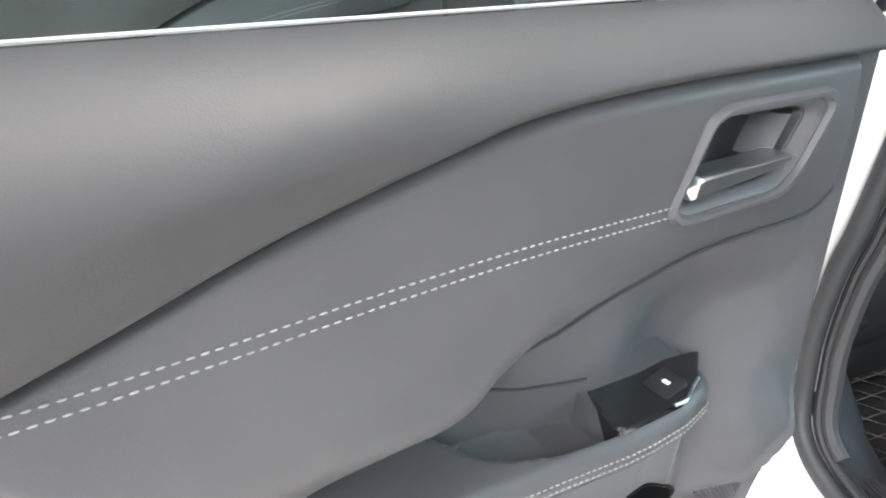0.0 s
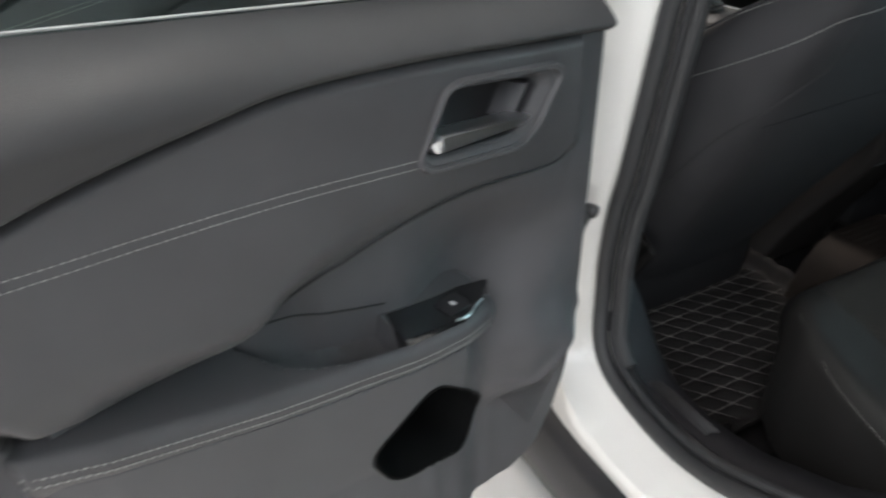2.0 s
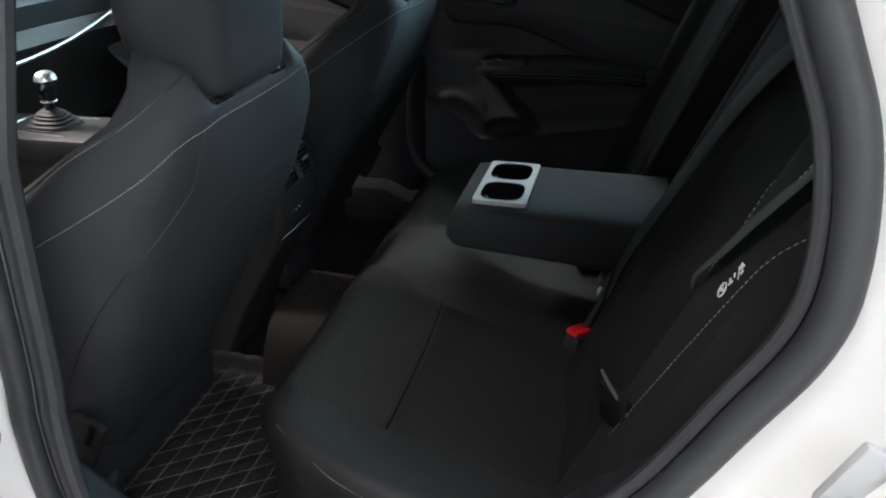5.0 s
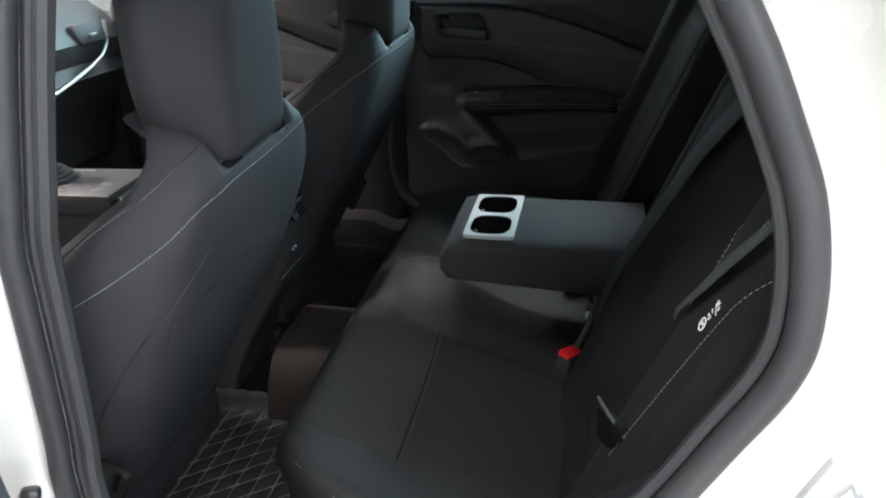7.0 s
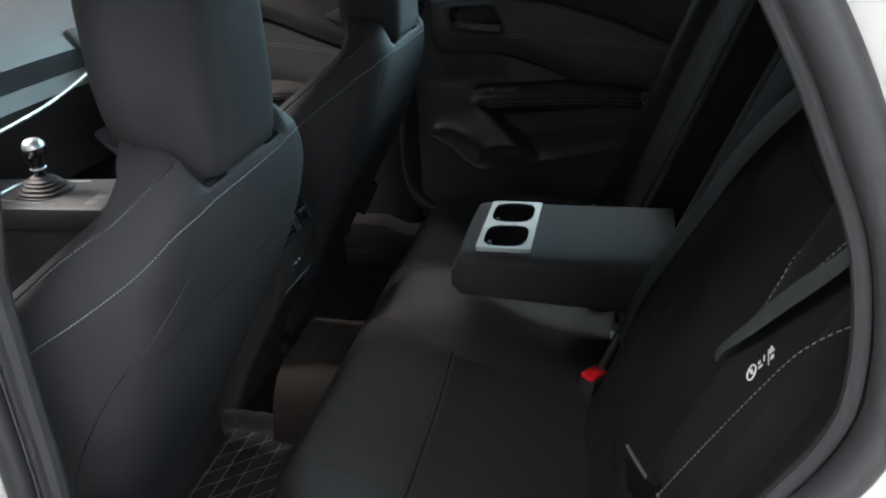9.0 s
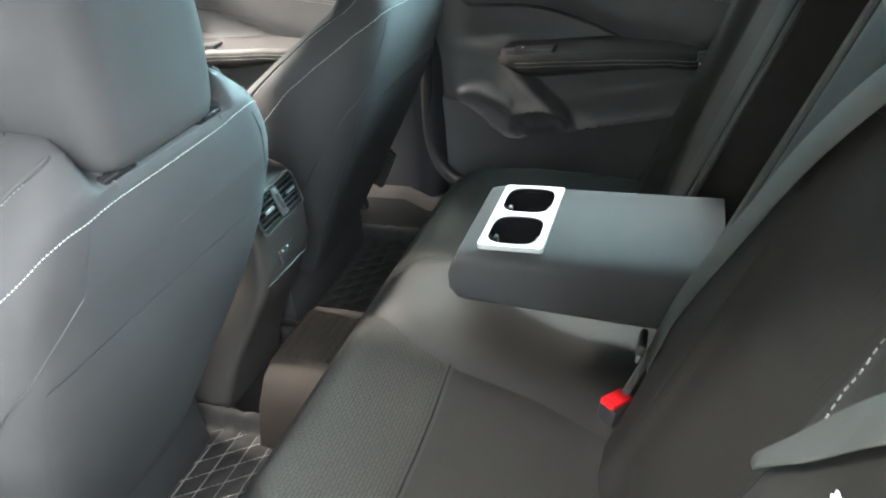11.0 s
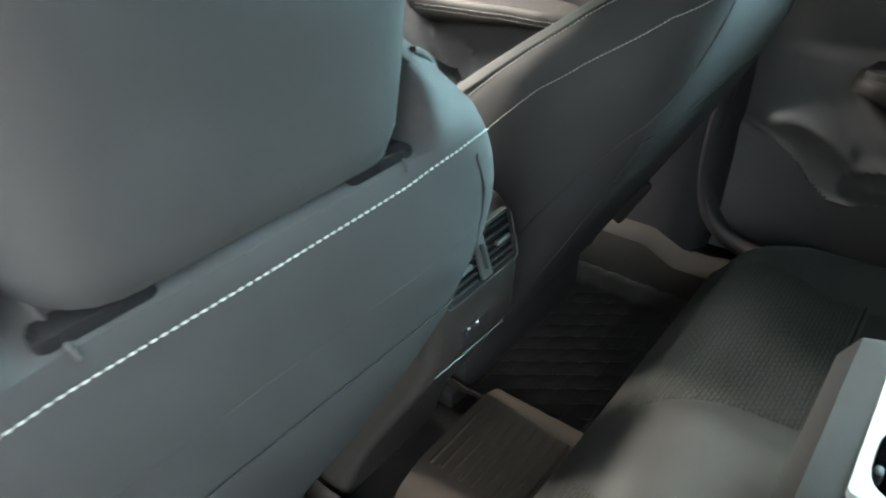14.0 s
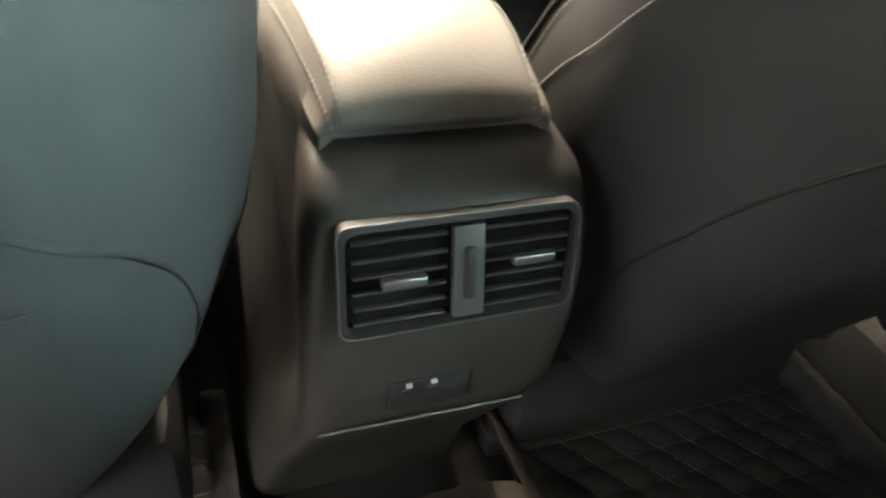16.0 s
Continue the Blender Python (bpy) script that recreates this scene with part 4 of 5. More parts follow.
def front_seat(cx, inner):
    """A front seat round cx; inner is the side of it (-1 or 1) that faces the console."""
    seat = thing("front_seat", (cx, 0.25, 0.37), "black leatherette front seat with pale seams", "car seat", "front seats")
    cache = {}

    def on_seat(q, z, sgn, lift=0.0):
        """Point of the seat back at place q of the section and height z."""
        if z not in cache:
            cache[z] = seat_section(z)
        sec = cache[z]
        k = min(79.999, q * 8)
        p = sec[int(k)].lerp(sec[int(k) + 1], k % 1)
        c = sec[int(k) + 1] - sec[int(k)]
        nrm = Vector((c.y, -c.x)).normalized() * lift
        return Vector((cx + sgn * (p.x + nrm.x), seat_back_y(z) + p.y + nrm.y, z - 0.22 * sstep(1.07, 1.16, z) * max(0.0, p.y - 0.034)))
    rings = []
    for z in SEAT_LEVELS:
        ring = [on_seat(k / 8, z, 1) for k in range(81)]
        ring += [on_seat(k / 8, z, -1) for k in range(79, 0, -1)]
        rings.append(ring)
    back = part("backrest", loft(rings), M_SEAT, seat)

    def seam(pts, sgn, n, lift=0.0006):
        return [on_seat(p.x, round(p.y, 4), sgn, lift) for p in spline(pts, n)]
    for sgn in (-1, 1):
        part("seam_stitching", stitches([seam(INNER_SEAM if sgn == inner else OUTER_SEAM, sgn, 80)], 0.0034, 0.0010, 0.00055), M_THREAD, back, "pale shoulder seam")
        corner = 1.90 if sgn == inner else 1.25
        part("flank_seam", tube(seam([(corner, 1.022), (max(2, corner + 0.2), 0.99), (2.6, 0.963), (3.4, 0.93), (4, 0.87), (4.4, 0.76), (4.6, 0.62)], sgn, 50, -0.0004), 0.0012, 6), M_VOID, back, "dark sewn seam down the back panel")
        part("panel_seam", tube(seam([(corner + 0.10, 1.088), (corner + 0.05, 1.055), (corner, 1.022)], sgn, 14, -0.0004), 0.0012, 6), M_VOID, back)
        part("shoulder_fold", tube(seam([(0.84, 1.106), (0.98, 1.122), (1.22, 1.145), (1.62, 1.166)], sgn, 24, -0.0008), 0.0016, 6), M_SEAT, back, "sewn fold beside the headrest hollow")
        edge = [(6.9, 0.66), (6.9, 0.74), (6.9, 0.82), (6.88, 0.88), (6.85, 0.94), (6.8, 0.99), (6.7, 1.03), (6.5, 1.065), (6.0, 1.095), (5.2, 1.120), (4.2, 1.140), (3.2, 1.152)]
        part("front_piping", tube(seam(edge, sgn, 60, 0.0006), 0.0026, 8), M_SEAT, back, "black piping along the bolster")
        part("piping_stitching", stitches([seam([(q - 0.14, z) for q, z in edge], sgn, 70)], 0.0034, 0.0012, 0.0005), M_THREAD, back, "pale seam beside the piping")
    cross = seam([(1.25, 1.022), (0.9, 1.021), (0.5, 1.020), (0.0, 1.020)], -inner, 16, -0.0006) + seam([(0.0, 1.020), (0.5, 1.020), (1.2, 1.020), (1.90, 1.022)], inner, 20, -0.0006)[1:]
    part("cross_seam", tube(cross, 0.0008, 6), M_SEAT, back, "faint seam across the back panel")
    # map pocket: a separate sheet over the lower back with an open upper edge
    def pocket(u, v, lift):
        z = lerp(0.52, 0.950 - 0.012 * (2 * u - 1) ** 2, v)
        q = 2.3 * abs(2 * u - 1)
        return on_seat(q, round(z, 4), 1 if u > 0.5 else -1, lift + 0.0010 * v * (1 - abs(2 * u - 1) ** 3))
    part("map_pocket", slab(lambda u, v: pocket(u, v, 0.0006), lambda u, v: pocket(u, v, -0.0004), 36, 18), M_SEAT, seat, "black leatherette map pocket")
    # headrest: a flat back face with bevelled flanks that run forward, drawn in at its foot
    rings = []
    for z, k, d, side in ((1.121, 0.76, -0.028, 0.66), (1.115, 0.86, -0.018, 0.68), (1.1115, 0.925, -0.008, 0.70), (1.1125, 0.965, 0.001, 0.72), (1.118, 0.99, 0.007, 0.75), (1.132, 1.005, 0.012, 0.79), (1.16, 1.01, 0.016, 0.87), (1.20, 1.01, 0.020, 0.96), (1.24, 0.98, 0.022, 1.0), (1.28, 0.94, 0.025, 1.0), (1.315, 0.88, 0.025, 0.96), (1.345, 0.80, 0.020, 0.87), (1.362, 0.68, 0.010, 0.74), (1.370, 0.48, -0.012, 0.52)):
        y0, w = -0.210 - d, 0.138 * side
        pts = rounded([(-0.086 * k, y0), (0.086 * k, y0), (w, y0 + 0.082), (w * 0.84, y0 + 0.125), (-w * 0.84, y0 + 0.125), (-w, y0 + 0.082)], 0.030, 6)
        rings.append([(cx + x, y, z + 0.30 * max(0.0, y + 0.215) * (1 - sstep(1.11, 1.22, z))) for x, y in pts])
    part("headrest", loft(rings), M_SEAT, seat, "black leatherette headrest")
    for sx in (-0.072, 0.072):
        part("headrest_stalk", tube([(cx + sx, -0.165, 1.08), (cx + sx, -0.165, 1.16)], 0.006, 10), M_CHROME, seat, "steel headrest stalk")
        g = part("stalk_guide", box(cx + sx, -0.1965, 1.110, 0.046, 0.036, 0.014, 0.004), M_GLOSS, seat, "black plastic stalk guide")
        part("guide_lip", box(cx + sx, -0.2150, 1.1055, 0.040, 0.003, 0.004, 0.001), M_SATIN, g)
    # cushion and base
    rings = []
    for y, w, zt in ((0.14, 0.12, 0.58), (0.20, 0.16, 0.65), (0.30, 0.24, 0.67), (0.45, 0.245, 0.675), (0.56, 0.235, 0.67), (0.60, 0.21, 0.64)):
        rings.append(ellipse_ring((cx, y, zt - 0.08), (1, 0, 0), (0, 0, 1), w, 0.08, 28, 3.2))
    part("cushion", loft(rings), M_CUSHION, seat, "grey cloth seat cushion")
    part("cushion_seam", tube([(cx + x, 0.30, 0.671 - 0.9 * x * x) for x in (-0.17, -0.1, 0, 0.1, 0.17)], 0.002, 6), M_VOID, seat)
    part("seat_base", box(cx, 0.30, 0.47, 0.40, 0.44, 0.16, 0.03), M_VOID, seat, "black plastic seat base")
    for sx in (-0.19, 0.19):
        part("seat_rail", box(cx + sx, 0.33, 0.385, 0.05, 0.46, 0.035, 0.008), M_VOID, seat, "dark steel seat rail")
    part("side_cover", box(cx - inner * 0.200, 0.19, 0.54, 0.030, 0.24, 0.11, 0.014, pose(0, 0, 0, -8, 0, 0)), M_BLACK, seat, "black plastic side cover")
    flap = part("hinge_cover", box(cx - inner * 0.214, 0.022, 0.625, 0.016, 0.058, 0.110, 0.006, pose(0, 0, 0, 28, 0, 0)), M_BACK, seat, "black plastic hinge cover")
    part("cover_slot", box(cx - inner * 0.221, -0.004, 0.650, 0.004, 0.010, 0.046, 0.001, pose(0, 0, 0, 28, 0, 0)), M_PIT, flap)
    return seat


front_seat(SX, 1)
front_seat(0.378, -1)

# ---------------------------------------------------------------- centre console
CX = 0.011
console = thing("centre_console", (CX, 0.3, 0.40), "dark centre console with rear air vents and padded lid", "console")


def face_y(z):
    return poly([(0.40, 0.10), (0.50, 0.065), (0.62, -0.005), (0.70, -0.050), (0.735, -0.062), (0.80, -0.064), (0.855, -0.053), (0.868, -0.046), (0.878, -0.034), (0.884, -0.020), (0.888, 0.0)], z)


rings = []
for z in (0.40, 0.46, 0.52, 0.58, 0.64, 0.69, 0.73, 0.78, 0.82, 0.845, 0.858, 0.868, 0.875, 0.880, 0.884, 0.887, 0.888):
    w = poly([(0.40, 0.115), (0.52, 0.096), (0.66, 0.082), (0.80, 0.084), (0.855, 0.081), (0.875, 0.077), (0.884, 0.072), (0.888, 0.064)], z)
    yb = face_y(z)
    r = 0.030
    yf = lerp(0.75, 0.26, sstep(0.842, 0.870, z))
    n = w - 0.020 * sstep(0.55, 0.70, z)
    pts = rounded([(CX - n, yf), (CX - n, yb + 0.085), (CX - w, yb + 0.045), (CX - w, yb), (CX + w, yb), (CX + w, yb + 0.045), (CX + n, yb + 0.085), (CX + n, yf)], r, 5)
    rings.append([(x, y, z) for x, y in pts])
body = part("body", loft(rings), M_CONSOLE, console)
# padded lid
LX = 0.010
LID = [(-0.004, 0.056, 0.890), (-0.010, 0.063, 0.897), (-0.009, 0.065, 0.904), (0.0, 0.067, 0.912), (0.018, 0.069, 0.921), (0.042, 0.072, 0.9285), (0.07, 0.074, 0.932), (0.10, 0.076, 0.931), (0.14, 0.077, 0.924), (0.19, 0.076, 0.911), (0.235, 0.071, 0.897), (0.25, 0.062, 0.889)]


def lid_z(x, zt):
    return zt - (zt - 0.886) * (0.22 * abs(x) ** 2 + 0.40 * sstep(0.80, 1.0, abs(x)))


lid_rings = []
for p in spline([(y, w, zt) for y, w, zt in LID], 34):
    ring = [(LX + p.y * x, p.x, lid_z(x, p.z)) for x in [lerp(-1, 1, k / 27) for k in range(28)]]
    lid_rings.append(ring + [(LX + p.y * 1.01, p.x, 0.8835), (LX - p.y * 1.01, p.x, 0.8835)])
lid = part("lid", loft(lid_rings), M_LID_LIT, console, "padded leatherette armrest lid")
for sgn in (-1, 1):
    lines = []
    for off in (0.81, 0.90):
        lines.append([(LX + sgn * off * p.y, p.x - 0.0006, lid_z(off, p.z) + 0.0005) for p in spline([(y, w, zt) for y, w, zt in LID[:10]], 50)])
    part("lid_stitching", stitches(lines, 0.0032, 0.0012, 0.0005), M_THREAD, lid, "pale double seam along the lid")
# vents
VX, V0, V1 = 0.063, 0.8085, 0.8650
def vent_at(x, z, out):
    return Vector((CX + x, face_y(z) - out, z))
outl = rounded([(-VX - 0.004, V0 - 0.003), (-VX - 0.004, V1 + 0.002), (VX + 0.004, V1 + 0.002), (VX + 0.004, V0 - 0.003)], 0.008, 4)
inl = [(p[0] * 0.945, 0.8367 + (p[1] - 0.8367) * 0.92) for p in outl]
vent = part("vent_frame", loft([[vent_at(*p, 0.0) for p in outl], [vent_at(*p, 0.006) for p in outl], [vent_at(*p, 0.0075) for p in inl], [vent_at(*p, -0.001) for p in inl]], True, False), M_VOID, console, "black vent frame")
# flat near-black sheet on the face stands for the shaded depth of the vents
part("vent_shade_sheet", loft([[vent_at(*p, 0.001) for p in inl], [vent_at(*p, 0.0004) for p in [(q[0] * 0.4, 0.8367 + (q[1] - 0.8367) * 0.4) for q in inl]]], True, True), M_PIT, vent, "near-black sheet for the shade inside the vents")
for side in (-1, 1):
    for k in range(6):
        z = lerp(V0 + 0.005, V1 - 0.006, k / 5)
        c = vent_at(side * 0.0345, z, 0.0045)
        part("slat", box(*c, 0.050, 0.0040, 0.0016, 0.0005, pose(0, 0, 0, -14, 0, 0), None, 1), M_SLAT, vent, "" if k else "thin dark air vent slat")
    c = vent_at(side * 0.036 + 0.002, 0.839 if side < 0 else 0.842, 0.0095)
    part("vent_tab", box(*c, 0.024, 0.006, 0.0055, 0.0015, pose(0, 0, 0, -12, 0, 0)), M_CHROME, vent, "shiny slider tab")
c = vent_at(0.002, 0.8375, 0.006)
part("vent_rim", tube([vent_at(*p, 0.0062) for p in outl], 0.0006, 6, True), M_SATIN, vent, "bright rim of the vents")
part("vent_post", box(*c, 0.0180, 0.005, 0.052, 0.0015, pose(0, 0, 0, -18, 0, 0)), M_SATIN, vent, "centre post with a slot")
part("thumb_wheel", box(c.x, c.y - 0.002, c.z, 0.0060, 0.006, 0.030, 0.002, pose(0, 0, 0, -18, 0, 0)), M_BLACK, vent, "ribbed thumb wheel")
# sockets and lower edge
for x in (-0.024, -0.0085):
    c = vent_at(x, 0.7485, 0.0015)
    part("usb_socket", box(*c, 0.009, 0.004, 0.0035, 0.001), M_VOID, console, "small charging socket")
    part("socket_symbol", box(c.x, c.y - 0.0003, c.z + 0.005, 0.0035, 0.003, 0.0022, 0), M_SILVER, console, "white socket symbol")
c = vent_at(-0.010, 0.744, 0.0)
part("socket_plate", box(c.x, c.y, c.z, 0.050, 0.003, 0.024, 0.001), M_BLACK, console)
part("lower_edge", tube([vent_at(x, 0.7105 - 0.06 * (x + 0.074), 0.002) for x in (-0.076, -0.04, 0, 0.03, 0.064)], 0.0012, 6), M_SATIN, console, "thin moulding line")
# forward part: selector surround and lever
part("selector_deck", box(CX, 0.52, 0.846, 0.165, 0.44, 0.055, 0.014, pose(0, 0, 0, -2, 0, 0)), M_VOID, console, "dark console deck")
for bx in (0.052, 0.078):
    part("deck_button", box(CX - 0.10 + bx, 0.345, 0.8775, 0.020, 0.030, 0.005, 0.002), M_SATIN, console, "small satin button")
surround = rounded([(CX - 0.06, 0.40), (CX + 0.06, 0.40), (CX + 0.05, 0.60), (CX - 0.05, 0.60)], 0.03, 5)
part("selector_surround", tube([(x, y, 0.874) for x, y in surround], 0.003, 6, True), M_CHROME, console, "chrome ring round the gear lever")
rings = []
for k in range(25):
    z = lerp(0.868, 0.912, k / 24)
    r = poly([(0.868, 0.050), (0.880, 0.044), (0.896, 0.030), (0.906, 0.022), (0.912, 0.013)], z) * (1 + 0.07 * math.sin(k * 1.7))
    rings.append(ellipse_ring((CX, 0.50, z), (1, 0, 0), (0, 1, 0), r, r * 1.25, 28, 2.5))
part("gaiter", loft(rings), M_VOID, console, "creased black gear lever gaiter")
lever = part("gear_lever", loft([ellipse_ring((CX, 0.50 - 0.12 * (z - 0.90), z), (1, 0, 0), (0, 1, 0), r, r, 20) for z, r in ((0.905, 0.011), (0.926, 0.011), (0.930, 0.014), (0.936, 0.013), (0.946, 0.019), (0.964, 0.023), (0.980, 0.021), (0.988, 0.015), (0.990, 0.004))]), M_GLOSS, console, "black gear lever")
part("lever_cap", loft([ellipse_ring((CX, 0.490, z), (1, 0, 0), (0, 1, 0), r, r, 20) for z, r in ((0.975, 0.0226), (0.983, 0.0205), (0.990, 0.015), (0.9935, 0.006))]), M_CHROME, lever, "chrome cap of the knob")
part("lever_ring", tube(ellipse_ring((CX, 0.4965, 0.929), (1, 0, 0), (0, 1, 0), 0.0145, 0.0145, 20), 0.002, 6, True), M_CHROME, lever, "chrome collar")

# ---------------------------------------------------------------- dashboard
dash = thing("dashboard", (0, 0.95, 0.55), "grey soft dashboard with a silver trim line", "dashboard")
rings = []
for k in range(33):
    x = lerp(-0.74, 0.74, k / 32)
    e = abs(x / 0.74) ** 4
    rings.append([(x, y + 0.05 * e, z - 0.03 * e) for y, z in ((1.25, 1.15), (1.0, 1.225), (0.86, 1.205), (0.765, 1.145), (0.72, 1.075), (0.735, 1.02), (0.71, 0.985), (0.74, 0.95), (0.82, 0.86), (0.88, 0.70), (1.25, 0.60))])
part("dash_body", loft(rings), M_SKIN, dash)
RIGHT_LINE = [(0, 0.95), (0.12, 0.957), (0.31, 0.973), (0.52, 1.015), (0.585, 1.046), (0.600, 1.075), (0.607, 1.115)]
LEFT_LINE = [(0, 0.95), (0.12, 0.957), (0.30, 0.975), (0.55, 1.002), (0.64, 1.012), (0.665, 1.035), (0.680, 1.07), (0.685, 1.12)]
line = [(-x, 0.704, z) for x, z in LEFT_LINE[::-1]] + [(x, 0.704, z) for x, z in RIGHT_LINE[1:]]
line = [(p.x, 0.704 + 0.05 * abs(p.x / 0.74) ** 4, p.z) for p in spline(line, 90)]
part("trim_strip", tube(line, 0.0055, 8), M_CHROME, dash, "bright silver trim strip")
for x in (-0.595, 0.545, -0.1, 0.1):
    v = part("air_vent", box(x, 0.752, 1.085, 0.12, 0.05, 0.060, 0.012, pose(0, 0, 0, -22, 0, 0)), M_VOID, dash, "dark dashboard air vent")
    for k in range(4):
        part("slat", box(x, 0.724 + 0.006 * k, 1.066 + 0.013 * k, 0.105, 0.012, 0.003, 0.001), M_BLACK, v)
    part("vent_tab", box(x, 0.722, 1.085, 0.03, 0.012, 0.008, 0.002), M_CHROME, v)
wheel = thing("steering_wheel", (SX, 0.60, 1.0), "black leather steering wheel with silver spokes", "steering wheel")
wm = pose(SX, 0.60, 1.0, 68, 0, 0)
part("rim", tube([wm @ Vector((0.185 * math.cos(a), 0.18 * math.sin(a), 0)) for a in [2 * math.pi * k / 40 for k in range(40)]], 0.016, 10, True), M_LEATHER, wheel)
part("hub", box(SX, 0.60, 1.0, 0.16, 0.13, 0.05, 0.02, pose(0, 0, 0, 68, 0, 0)), M_SKIN, wheel)
for sx in (-1, 1):
    part("spoke", box(SX + sx * 0.125, 0.60, 1.0, 0.11, 0.035, 0.018, 0.006, pose(0, 0, 0, 68, 0, 0)), M_SILVER, wheel, "silver spoke")
part("column", tube([(SX, 0.61, 0.995), (SX, 0.80, 0.93)], 0.045, 14), M_BLACK, wheel)
part("stalk", tube([(SX + 0.02, 0.66, 0.99), (SX + 0.20, 0.64, 1.02)], 0.008, 8), M_CHROME, wheel)

# ---------------------------------------------------------------- rear bench
bench = thing("rear_bench", (0, -0.45, 0.40), "black rear bench cushion with ribbed cloth insert", "car seat")


def cushion_z(x, y):
    """Top of the bench cushion."""
    z = poly([(-0.74, 0.625), (-0.60, 0.640), (-0.45, 0.660), (-0.32, 0.678), (-0.26, 0.678), (-0.225, 0.664), (-0.205, 0.635)], y)
    for c in (-0.36, 0.36):                                             # seat hollows
        z -= 0.020 * math.exp(-((x - c) / 0.17) ** 4) * sstep(-0.24, -0.38, y)
    z += 0.008 * math.exp(-((abs(x) - 0.10) / 0.05) ** 2) * sstep(-0.22, -0.34, y)
    z += 0.026 * math.exp(-(x / 0.10) ** 4) * sstep(-0.225, -0.30, y) * sstep(-0.56, -0.36, y)   # crown of the middle seat
    return z


def bench_part(name, x0, x1, mtl, label, ybk=-0.73, nu=46, nv=40):
    def edge(y):
        """Outer flare of the end next to the door."""
        return poly([(-0.74, 0.60), (-0.55, 0.595), (-0.40, 0.575), (-0.30, 0.545), (-0.24, 0.500), (-0.205, 0.455)], y)
    def P(u, v):
        y = lerp(-0.200, ybk, v)
        lo = x0 if x0 > -0.5 else -edge(y)
        hi = x1 if x1 < 0.5 else edge(y)
        x = lerp(lo, hi, u)
        z = cushion_z(x, y)
        r = 0.030
        for d in ((x - lo) if x0 < -0.5 else 9, (hi - x) if x1 > 0.5 else 9):
            if d < r:
                z -= r - math.sqrt(max(0, r * r - (r - d) ** 2))
        return x, y, z
    def under(u, v):
        x, y, z = P(u, v)
        return Vector((x * 0.985, min(y, -0.235) if y > -0.235 else y, 0.44))
    return part(name, slab(lambda u, v: Vector(P(u, v)), under, nu, nv), mtl, bench, label)


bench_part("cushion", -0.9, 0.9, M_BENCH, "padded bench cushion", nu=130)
for sgn, lab in ((-1, "ribbed cloth seat insert"), (1, "ribbed cloth seat insert")):
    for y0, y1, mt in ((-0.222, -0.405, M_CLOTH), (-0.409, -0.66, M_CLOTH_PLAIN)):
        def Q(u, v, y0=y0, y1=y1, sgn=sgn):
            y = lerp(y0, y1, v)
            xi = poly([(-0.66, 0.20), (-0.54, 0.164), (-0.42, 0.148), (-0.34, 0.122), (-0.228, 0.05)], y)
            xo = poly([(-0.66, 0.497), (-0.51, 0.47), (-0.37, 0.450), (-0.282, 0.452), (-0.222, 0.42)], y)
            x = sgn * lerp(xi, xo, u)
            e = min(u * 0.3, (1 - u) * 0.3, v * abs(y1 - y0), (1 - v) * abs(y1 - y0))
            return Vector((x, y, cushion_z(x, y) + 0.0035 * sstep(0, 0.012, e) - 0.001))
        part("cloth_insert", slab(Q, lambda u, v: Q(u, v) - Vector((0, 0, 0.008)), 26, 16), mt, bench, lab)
    part("cross_seam", tube([(sgn * x, -0.407, cushion_z(sgn * x, -0.407) + 0.0006) for x in [lerp(0.146, 0.456, k / 30) for k in range(31)]], 0.0016, 6), M_PIT, bench, "dark seam across the cloth insert")
def side_line(sgn):
    return [(sgn * (x + 0.0015), y, z) for x, y, z in [(v.x, v.y, v.z) for v in spline([(0.508, -0.262, 0.6715), (0.540, -0.32, 0.6600), (0.565, -0.377, 0.6470), (0.584, -0.473, 0.6305), (0.594, -0.575, 0.6180)], 40)]]
part("seam_stitching", stitches([side_line(-1)], 0.0040, 0.0022, 0.00045), M_THREAD, bench, "pale seam along the cushion side")


# ---------------------------------------------------------------- rear backrests
def back_y(z):
    return -0.672 - 0.38 * (z - 0.66)


def backrest(name, x0, x1, outer, label):
    sb = thing(name, ((x0 + x1) / 2, -0.75, 0.62), label, "car seat", "rear backrests")
    mid, half = (x0 + x1) / 2, (x1 - x0) / 2
    def P(u, v):
        z = lerp(0.60, 1.26, v)
        x = lerp(x0, x1, u)
        q = abs(x - mid) / half
        rise = 0.036 if (x - mid) * outer > 0 else 0.014
        y = back_y(z) + rise * sstep(0.36, 0.58, q) - (rise + 0.02) * sstep(0.88, 1.0, q) ** 1.5
        y -= 0.05 * sstep(1.20, 1.26, z)
        x += outer * 0.040 * sstep(0.88, 0.64, z) * sstep(0.45, 1.0, -outer * (x - mid) / half)
        return Vector((x, y, z))
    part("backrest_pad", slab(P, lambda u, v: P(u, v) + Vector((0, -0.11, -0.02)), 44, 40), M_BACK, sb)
    def Q(u, v):
        z = lerp(0.70, 1.14, v)
        x = mid + half * 0.54 * (2 * u - 1) * (1 - 0.08 * v)
        p = P((x - x0) / (x1 - x0), (z - 0.60) / 0.66)
        e = min(u, 1 - u, v, 1 - v)
        p.y += 0.004 * sstep(0, 0.05, e) + 0.0005
        return p
    part("cloth_insert", slab(Q, lambda u, v: Q(u, v) + Vector((0, -0.012, 0)), 30, 24), M_CLOTH_V, sb, "ribbed cloth back insert")
    return sb, P


